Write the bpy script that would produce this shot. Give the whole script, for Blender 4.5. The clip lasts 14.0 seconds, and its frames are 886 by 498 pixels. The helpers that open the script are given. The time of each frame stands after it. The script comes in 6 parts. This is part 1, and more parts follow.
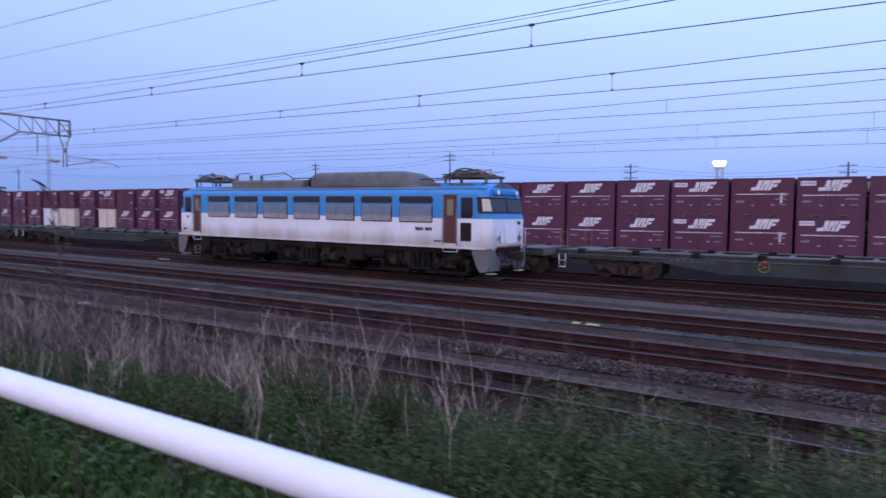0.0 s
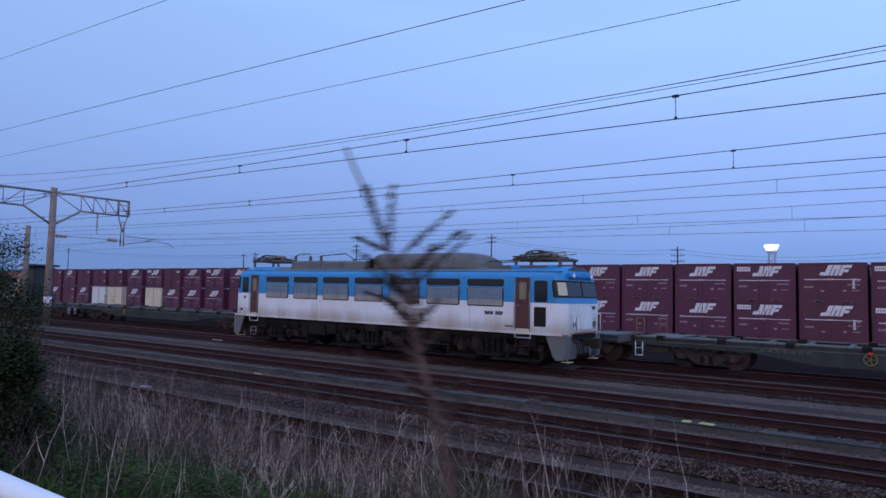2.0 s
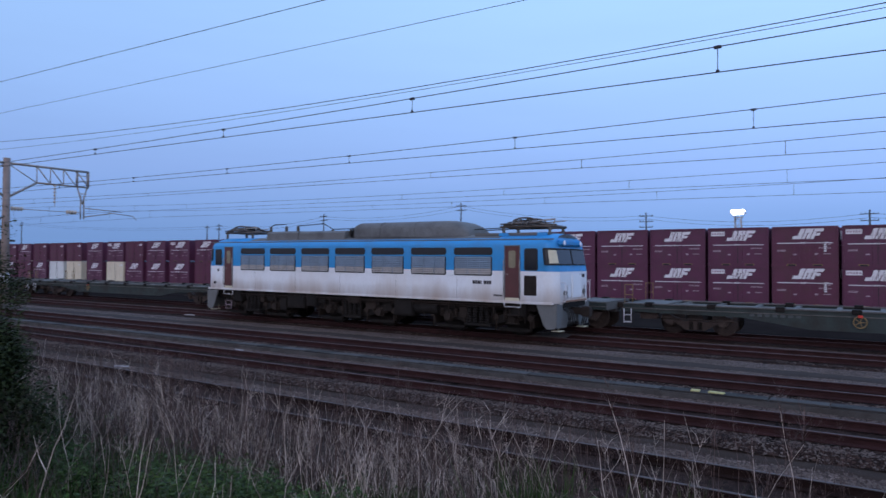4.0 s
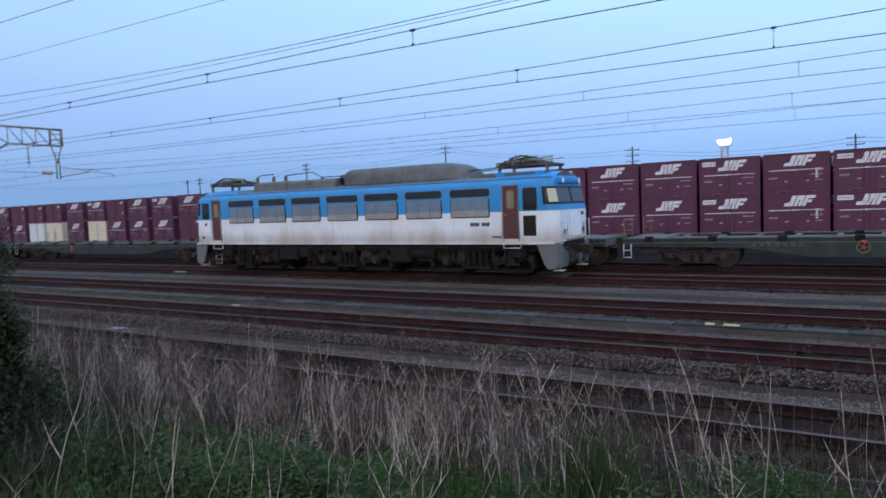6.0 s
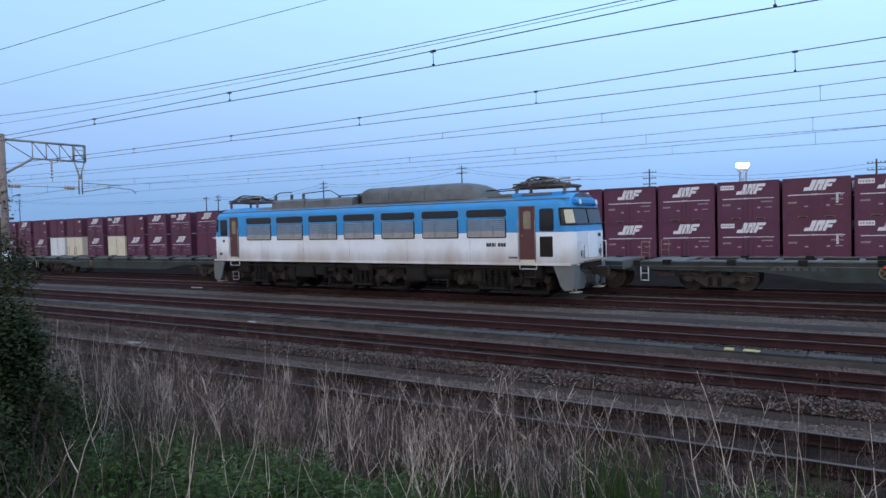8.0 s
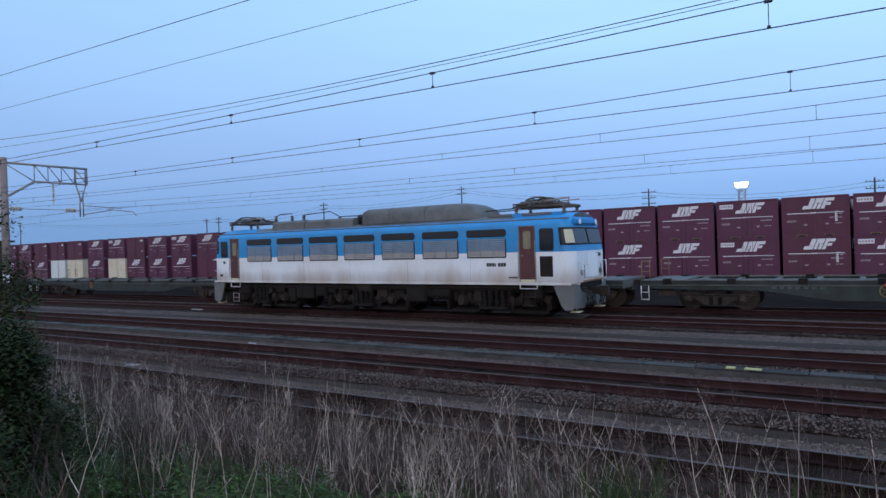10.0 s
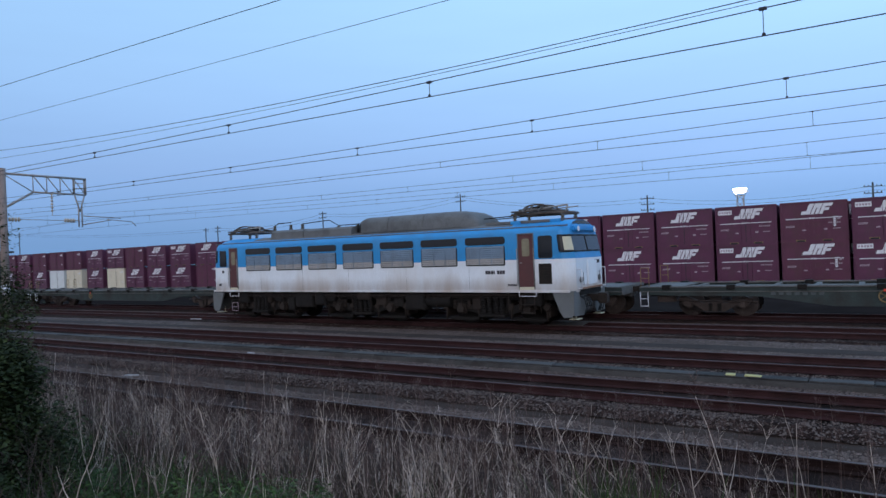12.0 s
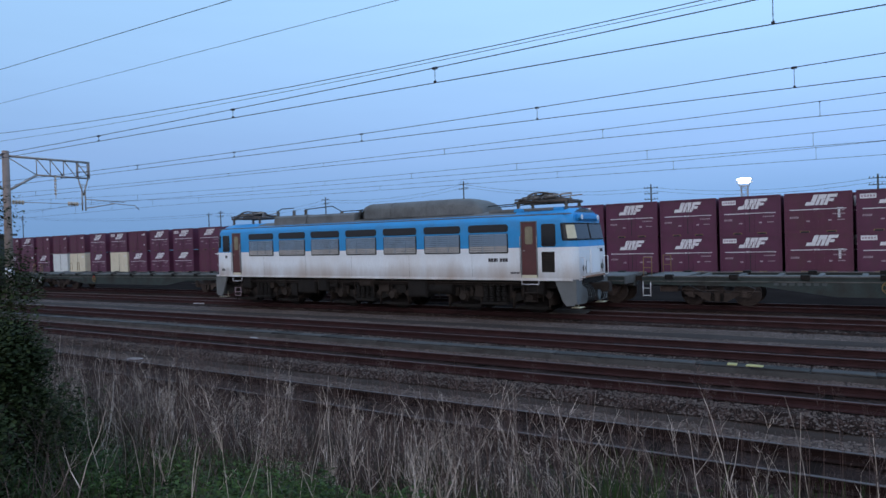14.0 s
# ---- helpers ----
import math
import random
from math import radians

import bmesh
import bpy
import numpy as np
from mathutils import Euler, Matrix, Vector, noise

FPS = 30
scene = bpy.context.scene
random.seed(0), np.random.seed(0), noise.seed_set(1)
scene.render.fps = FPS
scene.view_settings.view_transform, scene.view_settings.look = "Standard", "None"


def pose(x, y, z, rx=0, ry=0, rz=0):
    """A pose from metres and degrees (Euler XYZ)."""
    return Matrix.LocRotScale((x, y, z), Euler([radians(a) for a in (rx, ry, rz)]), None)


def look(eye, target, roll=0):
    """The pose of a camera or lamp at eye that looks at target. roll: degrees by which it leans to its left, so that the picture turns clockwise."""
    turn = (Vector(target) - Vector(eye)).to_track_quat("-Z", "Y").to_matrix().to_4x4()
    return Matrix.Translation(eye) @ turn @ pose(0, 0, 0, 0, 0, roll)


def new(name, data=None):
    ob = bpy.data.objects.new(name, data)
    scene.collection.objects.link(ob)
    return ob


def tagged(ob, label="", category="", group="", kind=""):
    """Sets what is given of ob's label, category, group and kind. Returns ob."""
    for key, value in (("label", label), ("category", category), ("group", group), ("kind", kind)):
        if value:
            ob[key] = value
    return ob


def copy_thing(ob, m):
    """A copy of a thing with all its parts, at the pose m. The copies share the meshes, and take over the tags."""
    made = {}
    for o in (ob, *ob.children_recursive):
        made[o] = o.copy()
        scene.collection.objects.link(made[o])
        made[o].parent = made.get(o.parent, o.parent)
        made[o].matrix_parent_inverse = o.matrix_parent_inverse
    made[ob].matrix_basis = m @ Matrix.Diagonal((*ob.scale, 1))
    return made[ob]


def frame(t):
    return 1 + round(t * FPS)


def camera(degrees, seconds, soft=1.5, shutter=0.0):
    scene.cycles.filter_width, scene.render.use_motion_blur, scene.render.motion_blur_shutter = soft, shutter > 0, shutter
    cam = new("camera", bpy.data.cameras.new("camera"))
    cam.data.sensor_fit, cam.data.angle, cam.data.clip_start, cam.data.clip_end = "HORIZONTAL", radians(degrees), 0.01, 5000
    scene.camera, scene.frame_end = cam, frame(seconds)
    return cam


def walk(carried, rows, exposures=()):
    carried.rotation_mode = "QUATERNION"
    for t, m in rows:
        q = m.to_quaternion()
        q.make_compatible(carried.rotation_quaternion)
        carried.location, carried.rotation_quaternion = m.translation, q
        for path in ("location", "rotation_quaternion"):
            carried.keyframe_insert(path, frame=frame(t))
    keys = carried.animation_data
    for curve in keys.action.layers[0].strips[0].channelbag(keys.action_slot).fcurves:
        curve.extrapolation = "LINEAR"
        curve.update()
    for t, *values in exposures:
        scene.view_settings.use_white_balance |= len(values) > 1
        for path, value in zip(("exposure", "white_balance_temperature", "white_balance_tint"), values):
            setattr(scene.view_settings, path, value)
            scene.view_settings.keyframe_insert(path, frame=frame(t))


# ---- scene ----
cam = camera(67.4, 14.0, shutter=0.5)
PATH = [
    (0, (3.322, 0.511, 2.379), (2.227, 2.181, 2.268), 0.6),
    (0.5, (2.831, 0.62, 2.424), (1.674, 2.249, 2.332), -1.4),
    (1, (2.424, 0.656, 2.424), (1.32, 2.323, 2.436), 0.3),
    (1.5, (2.061, 0.614, 2.438), (0.786, 2.149, 2.565), 1.0),
    (2, (1.725, 0.563, 2.418), (0.547, 2.173, 2.550), 1.2),
    (2.5, (1.447, 0.684, 2.43), (0.175, 2.227, 2.484), 0.1),
    (5, (0.304, 0.802, 2.444), (-0.664, 2.552, 2.441), -0.3),
    (5.5, (0.151, 0.902, 2.457), (-0.881, 2.612, 2.357), -3.4),
    (6, (0.106, 0.97, 2.438), (-0.949, 2.663, 2.308), -2.4),
    (6.5, (0.063, 0.964, 2.409), (-1.066, 2.597, 2.165), -2.0),
    (7, (0.07, 0.975, 2.422), (-1.019, 2.647, 2.283), -0.9),
    (7.5, (0.038, 0.968, 2.426), (-1.066, 2.631, 2.309), -1.4),
    (8, (0.068, 0.966, 2.435), (-1.025, 2.639, 2.366), -1.6),
    (8.5, (0.087, 0.96, 2.437), (-1.013, 2.629, 2.367), -2.1),
    (9, (0.074, 0.954, 2.423), (-1.012, 2.633, 2.389), -1.9),
    (11.5, (0.109, 0.92, 2.419), (-0.994, 2.589, 2.428), -2.2),
    (12, (0.1, 0.957, 2.435), (-0.991, 2.634, 2.451), -2.3),
    (12.5, (0.091, 0.945, 2.413), (-0.993, 2.626, 2.414), -2.2),
    (13, (0.083, 0.935, 2.424), (-1.01, 2.61, 2.428), -2.2),
    (13.5, (0.113, 0.923, 2.412), (-0.987, 2.593, 2.403), -2.1),
    (14, (0.082, 0.947, 2.43), (-1.016, 2.619, 2.408), -1.7),
]
walk(cam, [(t, look(eye, target, roll)) for t, eye, target, roll in PATH],
     exposures=((0.0, 0.18, 6380, 41), (0.5, 0.12, 6400, 35), (1.0, 0.0, 6250, 28), (1.5, -0.32, 6060, 28), (2.7, -0.33, 6060, 28),
                (5.0, 0.02, 6430, 16), (5.6, 0.06, 6560, 15), (6.0, 0.22, 6760, 14), (6.5, 0.35, 6870, 12), (7.2, 0.44, 7060, 11), (8.0, 0.29, 6800, 12), (9.0, 0.08, 6500, 13), (14.0, -0.04, 6530, 11)))

# ---- dusk sky, last light from behind the camera ----
world = bpy.data.worlds.new("dusk_sky")
scene.world = world
world.use_nodes = True
wn, wl = world.node_tree.nodes, world.node_tree.links
wn.clear()
w_out = wn.new("ShaderNodeOutputWorld")
w_bg = wn.new("ShaderNodeBackground")
w_tc = wn.new("ShaderNodeTexCoord")
w_sep = wn.new("ShaderNodeSeparateXYZ")
w_ramp = wn.new("ShaderNodeValToRGB")
w_noise = wn.new("ShaderNodeTexNoise")
w_map = wn.new("ShaderNodeMapping")
w_mix = wn.new("ShaderNodeMix")
w_mix.data_type, w_mix.blend_type = "RGBA", "MULTIPLY"
w_map.inputs["Scale"].default_value = (1.2, 1.2, 9.0)
w_noise.inputs["Scale"].default_value = 1.6
w_noise.inputs["Detail"].default_value = 4
w_nr = wn.new("ShaderNodeMapRange")
w_nr.inputs[1].default_value, w_nr.inputs[2].default_value = 0.3, 0.7
w_nr.inputs[3].default_value, w_nr.inputs[4].default_value = 0.965, 1.03
els = w_ramp.color_ramp.elements
els[0].position, els[0].color = 0.0, (0.180, 0.350, 0.630, 1)
els[1].position, els[1].color = 1.0, (0.400, 0.710, 1.20, 1)
for p, c in ((0.04, (0.210, 0.395, 0.720, 1)), (0.13, (0.320, 0.535, 0.930, 1)), (0.28, (0.405, 0.695, 1.110, 1)), (0.5, (0.445, 0.790, 1.19, 1))):
    e = els.new(p)
    e.color = c
wl.new(w_tc.outputs["Generated"], w_sep.inputs[0])
wl.new(w_sep.outputs["Z"], w_ramp.inputs[0])
wl.new(w_tc.outputs["Generated"], w_map.inputs[0])
wl.new(w_map.outputs[0], w_noise.inputs["Vector"])
wl.new(w_noise.outputs[0], w_nr.inputs[0])
wl.new(w_ramp.outputs[0], w_mix.inputs[6])
wl.new(w_nr.outputs[0], w_mix.inputs[7])
w_mix.inputs[0].default_value = 1.0
w_glow = wn.new("ShaderNodeMapRange")
w_glow.interpolation_type = "SMOOTHSTEP"
w_glow.inputs[1].default_value, w_glow.inputs[2].default_value = 0.05, -0.9
w_glow.inputs[4].default_value = 0.85
w_warm = wn.new("ShaderNodeMix")
w_warm.data_type = "RGBA"
w_warm.inputs[7].default_value = (0.97, 1.02, 1.17, 1)
wl.new(w_sep.outputs["Y"], w_glow.inputs[0])
wl.new(w_glow.outputs[0], w_warm.inputs[0])
wl.new(w_mix.outputs[2], w_warm.inputs[6])
w_side = wn.new("ShaderNodeMapRange")
w_side.inputs[1].default_value, w_side.inputs[2].default_value = -0.95, 0.25
w_side.inputs[3].default_value, w_side.inputs[4].default_value = 0.90, 1.20
w_last = wn.new("ShaderNodeMix")
w_last.data_type, w_last.blend_type = "RGBA", "MULTIPLY"
w_last.inputs[0].default_value = 1.0
wl.new(w_sep.outputs["X"], w_side.inputs[0])
wl.new(w_warm.outputs[2], w_last.inputs[6])
wl.new(w_side.outputs[0], w_last.inputs[7])
wl.new(w_last.outputs[2], w_bg.inputs[0])
w_bg.inputs[1].default_value = 1.0
wl.new(w_bg.outputs[0], w_out.inputs[0])

sun_data = bpy.data.lights.new("afterglow", "SUN")
sun_data.energy, sun_data.angle, sun_data.color = 0.45, radians(40), (1.0, 0.93, 0.88)
sun = new("afterglow", sun_data)
sun.matrix_world = look((26, -34, 16), (0, 0, 0))


# ---- materials ----
def material(name, colour, rough=0.7, metal=0.0, scale=6.0, vary=0.25, fine=60.0, bump=0.15, dirt=None, dirt_amount=0.35, dirt_scale=1.2,
             stretch=(1, 1, 1), per_object=0.0, per_island=0.0, spec=0.4, bump_dist=0.01):
    """A procedural surface: two scales of variation, optional stains, relief."""
    m = bpy.data.materials.new(name)
    m.use_nodes = True
    n, l = m.node_tree.nodes, m.node_tree.links
    b = n["Principled BSDF"]
    b.inputs["Roughness"].default_value, b.inputs["Metallic"].default_value = rough, metal
    b.inputs["Specular IOR Level"].default_value = spec
    tc, mp = n.new("ShaderNodeTexCoord"), n.new("ShaderNodeMapping")
    mp.inputs["Scale"].default_value = stretch
    l.new(tc.outputs["Object"], mp.inputs[0])
    n1, n2 = n.new("ShaderNodeTexNoise"), n.new("ShaderNodeTexNoise")
    n1.inputs["Scale"].default_value, n1.inputs["Detail"].default_value = scale, 5
    n2.inputs["Scale"].default_value, n2.inputs["Detail"].default_value = fine, 3
    for q in (n1, n2):
        l.new(mp.outputs[0], q.inputs["Vector"])
    add = n.new("ShaderNodeMath")
    add.operation = "ADD"
    l.new(n1.outputs[0], add.inputs[0])
    l.new(n2.outputs[0], add.inputs[1])
    value = add.outputs[0]
    for amount, kind in ((per_object, "o"), (per_island, "i")):
        if amount:
            src = n.new("ShaderNodeObjectInfo") if kind == "o" else n.new("ShaderNodeNewGeometry")
            mul = n.new("ShaderNodeMath")
            mul.operation = "MULTIPLY_ADD"
            l.new(src.outputs["Random" if kind == "o" else "Random Per Island"], mul.inputs[0])
            mul.inputs[1].default_value = amount * 2
            l.new(value, mul.inputs[2])
            sub = n.new("ShaderNodeMath")
            sub.operation = "SUBTRACT"
            l.new(mul.outputs[0], sub.inputs[0])
            sub.inputs[1].default_value = amount
            value = sub.outputs[0]
    mr = n.new("ShaderNodeMapRange")
    mr.inputs[1].default_value, mr.inputs[2].default_value = 0.6, 1.4
    mr.inputs[3].default_value, mr.inputs[4].default_value = 1 - vary, 1 + vary
    l.new(value, mr.inputs[0])
    mx = n.new("ShaderNodeMix")
    mx.data_type, mx.blend_type = "RGBA", "MULTIPLY"
    mx.inputs[0].default_value = 1
    mx.inputs[6].default_value = (*colour, 1)
    l.new(mr.outputs[0], mx.inputs[7])
    col = mx.outputs[2]
    if dirt:
        n3 = n.new("ShaderNodeTexNoise")
        n3.inputs["Scale"].default_value, n3.inputs["Detail"].default_value, n3.inputs["Roughness"].default_value = dirt_scale, 7, 0.65
        l.new(mp.outputs[0], n3.inputs["Vector"])
        r3 = n.new("ShaderNodeMapRange")
        r3.inputs[1].default_value, r3.inputs[2].default_value = 0.48, 0.72
        r3.inputs[4].default_value = dirt_amount
        l.new(n3.outputs[0], r3.inputs[0])
        m3 = n.new("ShaderNodeMix")
        m3.data_type = "RGBA"
        l.new(r3.outputs[0], m3.inputs[0])
        l.new(col, m3.inputs[6])
        m3.inputs[7].default_value = (*dirt, 1)
        col = m3.outputs[2]
    l.new(col, b.inputs["Base Color"])
    if bump:
        bp = n.new("ShaderNodeBump")
        bp.inputs["Strength"].default_value, bp.inputs["Distance"].default_value = bump, bump_dist
        l.new(add.outputs[0], bp.inputs["Height"])
        l.new(bp.outputs[0], b.inputs["Normal"])
    return m


def leafy(name, colour, vary=0.5):
    m = material(name, colour, 0.65, scale=1.5, vary=vary, fine=25, bump=0, per_island=0.35, spec=0.10)
    m.node_tree.nodes["Principled BSDF"].inputs["Subsurface Weight"].default_value = 0.0
    return m


def glowing(name, colour, strength):
    m = bpy.data.materials.new(name)
    m.use_nodes = True
    b = m.node_tree.nodes["Principled BSDF"]
    b.inputs["Emission Color"].default_value = (*colour, 1)
    b.inputs["Emission Strength"].default_value = strength
    return m


def ballast(name, stone, gap, scale, tint, tint_amount):
    """Crushed stone: cells of differing greys with dark gaps, and rusty drifts."""
    m = bpy.data.materials.new(name)
    m.use_nodes = True
    n, l = m.node_tree.nodes, m.node_tree.links
    b = n["Principled BSDF"]
    b.inputs["Roughness"].default_value, b.inputs["Specular IOR Level"].default_value = 0.95, 0.1
    tc = n.new("ShaderNodeTexCoord")
    v1, v2, nz = n.new("ShaderNodeTexVoronoi"), n.new("ShaderNodeTexVoronoi"), n.new("ShaderNodeTexNoise")
    v2.feature = "DISTANCE_TO_EDGE"
    for v in (v1, v2):
        v.inputs["Scale"].default_value = scale
        l.new(tc.outputs["Object"], v.inputs["Vector"])
    nz.inputs["Scale"].default_value, nz.inputs["Detail"].default_value = 0.9, 6
    l.new(tc.outputs["Object"], nz.inputs["Vector"])
    bw = n.new("ShaderNodeSeparateColor")
    l.new(v1.outputs["Color"], bw.inputs[0])
    mr = n.new("ShaderNodeMapRange")
    mr.inputs[3].default_value, mr.inputs[4].default_value = 0.45, 1.6
    l.new(bw.outputs[0], mr.inputs[0])
    mx = n.new("ShaderNodeMix")
    mx.data_type, mx.blend_type = "RGBA", "MULTIPLY"
    mx.inputs[0].default_value, mx.inputs[6].default_value = 1, (*stone, 1)
    l.new(mr.outputs[0], mx.inputs[7])
    edge = n.new("ShaderNodeMapRange")
    edge.inputs[2].default_value = 0.12
    l.new(v2.outputs["Distance"], edge.inputs[0])
    m2 = n.new("ShaderNodeMix")
    m2.data_type = "RGBA"
    m2.inputs[6].default_value = (*gap, 1)
    l.new(edge.outputs[0], m2.inputs[0])
    l.new(mx.outputs[2], m2.inputs[7])
    r3 = n.new("ShaderNodeMapRange")
    r3.inputs[1].default_value, r3.inputs[2].default_value, r3.inputs[4].default_value = 0.4, 0.7, tint_amount
    l.new(nz.outputs[0], r3.inputs[0])
    m3 = n.new("ShaderNodeMix")
    m3.data_type = "RGBA"
    l.new(r3.outputs[0], m3.inputs[0])
    l.new(m2.outputs[2], m3.inputs[6])
    m3.inputs[7].default_value = (*tint, 1)
    l.new(m3.outputs[2], b.inputs["Base Color"])
    bp = n.new("ShaderNodeBump")
    bp.inputs["Strength"].default_value, bp.inputs["Distance"].default_value = 0.7, 0.03
    l.new(edge.outputs[0], bp.inputs["Height"])
    l.new(bp.outputs[0], b.inputs["Normal"])
    return m


M_GRAVEL = ballast("ballast_stone", (0.132, 0.096, 0.083), (0.018, 0.0120, 0.0105), 16, (0.052, 0.0345, 0.0290), 0.7)
M_BED = ballast("rusty_ballast", (0.040, 0.0235, 0.0190), (0.009, 0.0052, 0.0042), 16, (0.021, 0.0112, 0.0092), 0.7)
M_YARD = material("yard_asphalt", (0.0195, 0.0155, 0.0145), 0.95, scale=0.6, fine=40, vary=0.3, dirt=(0.026, 0.023, 0.021), dirt_amount=0.4, dirt_scale=0.3, bump=0.2, spec=0.0)
M_SOIL = material("bank_soil", (0.018, 0.013, 0.010), 0.95, scale=2, fine=40, vary=0.5, bump=0.6, spec=0.1, dirt=(0.014, 0.018, 0.008), dirt_amount=0.7)
M_RUST = material("rusty_steel", (0.036, 0.0150, 0.0150), 0.85, 0.1, scale=3, fine=80, vary=0.45, dirt=(0.02, 0.0105, 0.009), dirt_amount=0.6, spec=0.15)
M_RUSTDARK = material("grimy_dark_rail", (0.020, 0.0105, 0.009), 0.9, 0.1, scale=3, fine=80, vary=0.45, dirt=(0.012, 0.008, 0.007), dirt_amount=0.5, spec=0.12)
M_HEAD = material("worn_rail_head", (0.078, 0.043, 0.041), 0.65, 0.3, scale=2, fine=50, vary=0.3, stretch=(0.2, 1, 1), bump=0.05)
M_SHINY = material("polished_rail_head", (0.090, 0.072, 0.070), 0.75, 0.1, scale=2, fine=50, vary=0.2, stretch=(0.2, 1, 1), bump=0.03)
M_SLEEPER = material("old_sleeper", (0.012, 0.0075, 0.006), 0.95, spec=0.05, scale=5, fine=70, vary=0.5, bump=0.4, per_object=0.2)
M_CONCRETE = material("weathered_concrete", (0.056, 0.052, 0.050), 0.9, scale=3, fine=50, vary=0.5, dirt=(0.034, 0.027, 0.023), dirt_amount=0.9, per_object=0.3, spec=0.15, bump=0.3)
M_WHITE = material("aged_white_paint", (0.75, 0.76, 0.78), 0.45, scale=1.5, fine=30, vary=0.08, dirt=(0.55, 0.47, 0.40), dirt_amount=0.6, dirt_scale=0.8, stretch=(1.0, 1.0, 0.35), bump=0.03)
M_BLUE = material("faded_blue_paint", (0.017, 0.235, 0.520), 0.42, scale=1.2, fine=30, vary=0.14, dirt=(0.06, 0.15, 0.26), dirt_amount=0.4, dirt_scale=1.3, bump=0.03)
M_ROOF = material("sooty_roof_paint", (0.122, 0.122, 0.122), 0.8, scale=2, fine=30, vary=0.3, dirt=(0.05, 0.045, 0.04), dirt_amount=0.6, bump=0.1)
M_MAROON_DOOR = material("maroon_door_paint", (0.085, 0.026, 0.026), 0.5, scale=2, fine=40, vary=0.25, dirt=(0.07, 0.04, 0.035), bump=0.03)
M_LOUVRE = material("grey_louvre", (0.150, 0.205, 0.270), 0.6, scale=3, fine=40, vary=0.2, dirt=(0.10, 0.10, 0.10), dirt_amount=0.5, bump=0.05)
M_SKIRT = material("grey_skirt_paint", (0.125, 0.128, 0.128), 0.6, scale=2, fine=40, vary=0.2, dirt=(0.10, 0.085, 0.07), dirt_amount=0.6, bump=0.05)
M_UNDER = material("grimy_black_steel", (0.014, 0.012, 0.011), 0.8, scale=3, fine=40, vary=0.5, dirt=(0.026, 0.019, 0.015), dirt_amount=0.5, bump=0.2, spec=0.15)
M_UNDER2 = material("brake_dust_steel", (0.030, 0.022, 0.018), 0.85, scale=3, fine=40, vary=0.5, dirt=(0.016, 0.013, 0.012), dirt_amount=0.6, bump=0.2, spec=0.2)
M_GLASS = material("dark_window_glass", (0.012, 0.014, 0.018), 0.08, scale=2, fine=10, vary=0.2, bump=0, spec=0.22)
M_RUBBER = material("black_rubber", (0.015, 0.015, 0.016), 0.7, vary=0.2, bump=0)
M_CREAM = material("cream_cab_interior", (0.55, 0.50, 0.36), 0.7, vary=0.15, bump=0)
M_MARK = material("dark_lettering", (0.035, 0.03, 0.035), 0.6, vary=0.2, bump=0)
M_CONT = material("maroon_container_paint", (0.087, 0.0195, 0.049), 0.55, scale=1.2, fine=25, vary=0.18, dirt=(0.060, 0.030, 0.035), dirt_amount=0.5, dirt_scale=1.5, per_object=0.12, bump=0.04)
M_CONT2 = material("brown_red_container_paint", (0.092, 0.0210, 0.046), 0.6, scale=1.2, fine=25, vary=0.18, dirt=(0.07, 0.035, 0.03), dirt_amount=0.5, dirt_scale=1.5, per_object=0.12, bump=0.04)
M_CREAMBOX = material("cream_container_paint", (0.62, 0.55, 0.42), 0.6, scale=1.2, fine=25, vary=0.1, dirt=(0.35, 0.26, 0.18), dirt_amount=0.5, stretch=(1, 1, 0.4), bump=0.04)
M_GREYBOX = material("pale_grey_container_paint", (0.60, 0.62, 0.62), 0.6, scale=1.2, fine=25, vary=0.1, dirt=(0.35, 0.3, 0.25), dirt_amount=0.4, bump=0.04)
M_DECAL = material("white_stencil_paint", (0.62, 0.60, 0.62), 0.6, scale=8, fine=40, vary=0.15, bump=0)
M_DECALDIM = material("worn_stencil_paint", (0.30, 0.22, 0.25), 0.7, scale=8, fine=40, vary=0.3, bump=0)
M_STENCIL = material("faint_stencil_paint", (0.065, 0.072, 0.075), 0.8, vary=0.3, bump=0)
M_DOORGLASS = material("cream_behind_glass", (0.20, 0.17, 0.11), 0.15, vary=0.3, bump=0)
M_LOUVRELOW = material("pale_louvre", (0.30, 0.275, 0.26), 0.6, scale=3, fine=40, vary=0.2, dirt=(0.2, 0.18, 0.16), dirt_amount=0.5, bump=0.05)
M_DUST = material("trodden_dust", (0.052, 0.038, 0.031), 0.95, scale=2, fine=40, vary=0.3, bump=0.2)
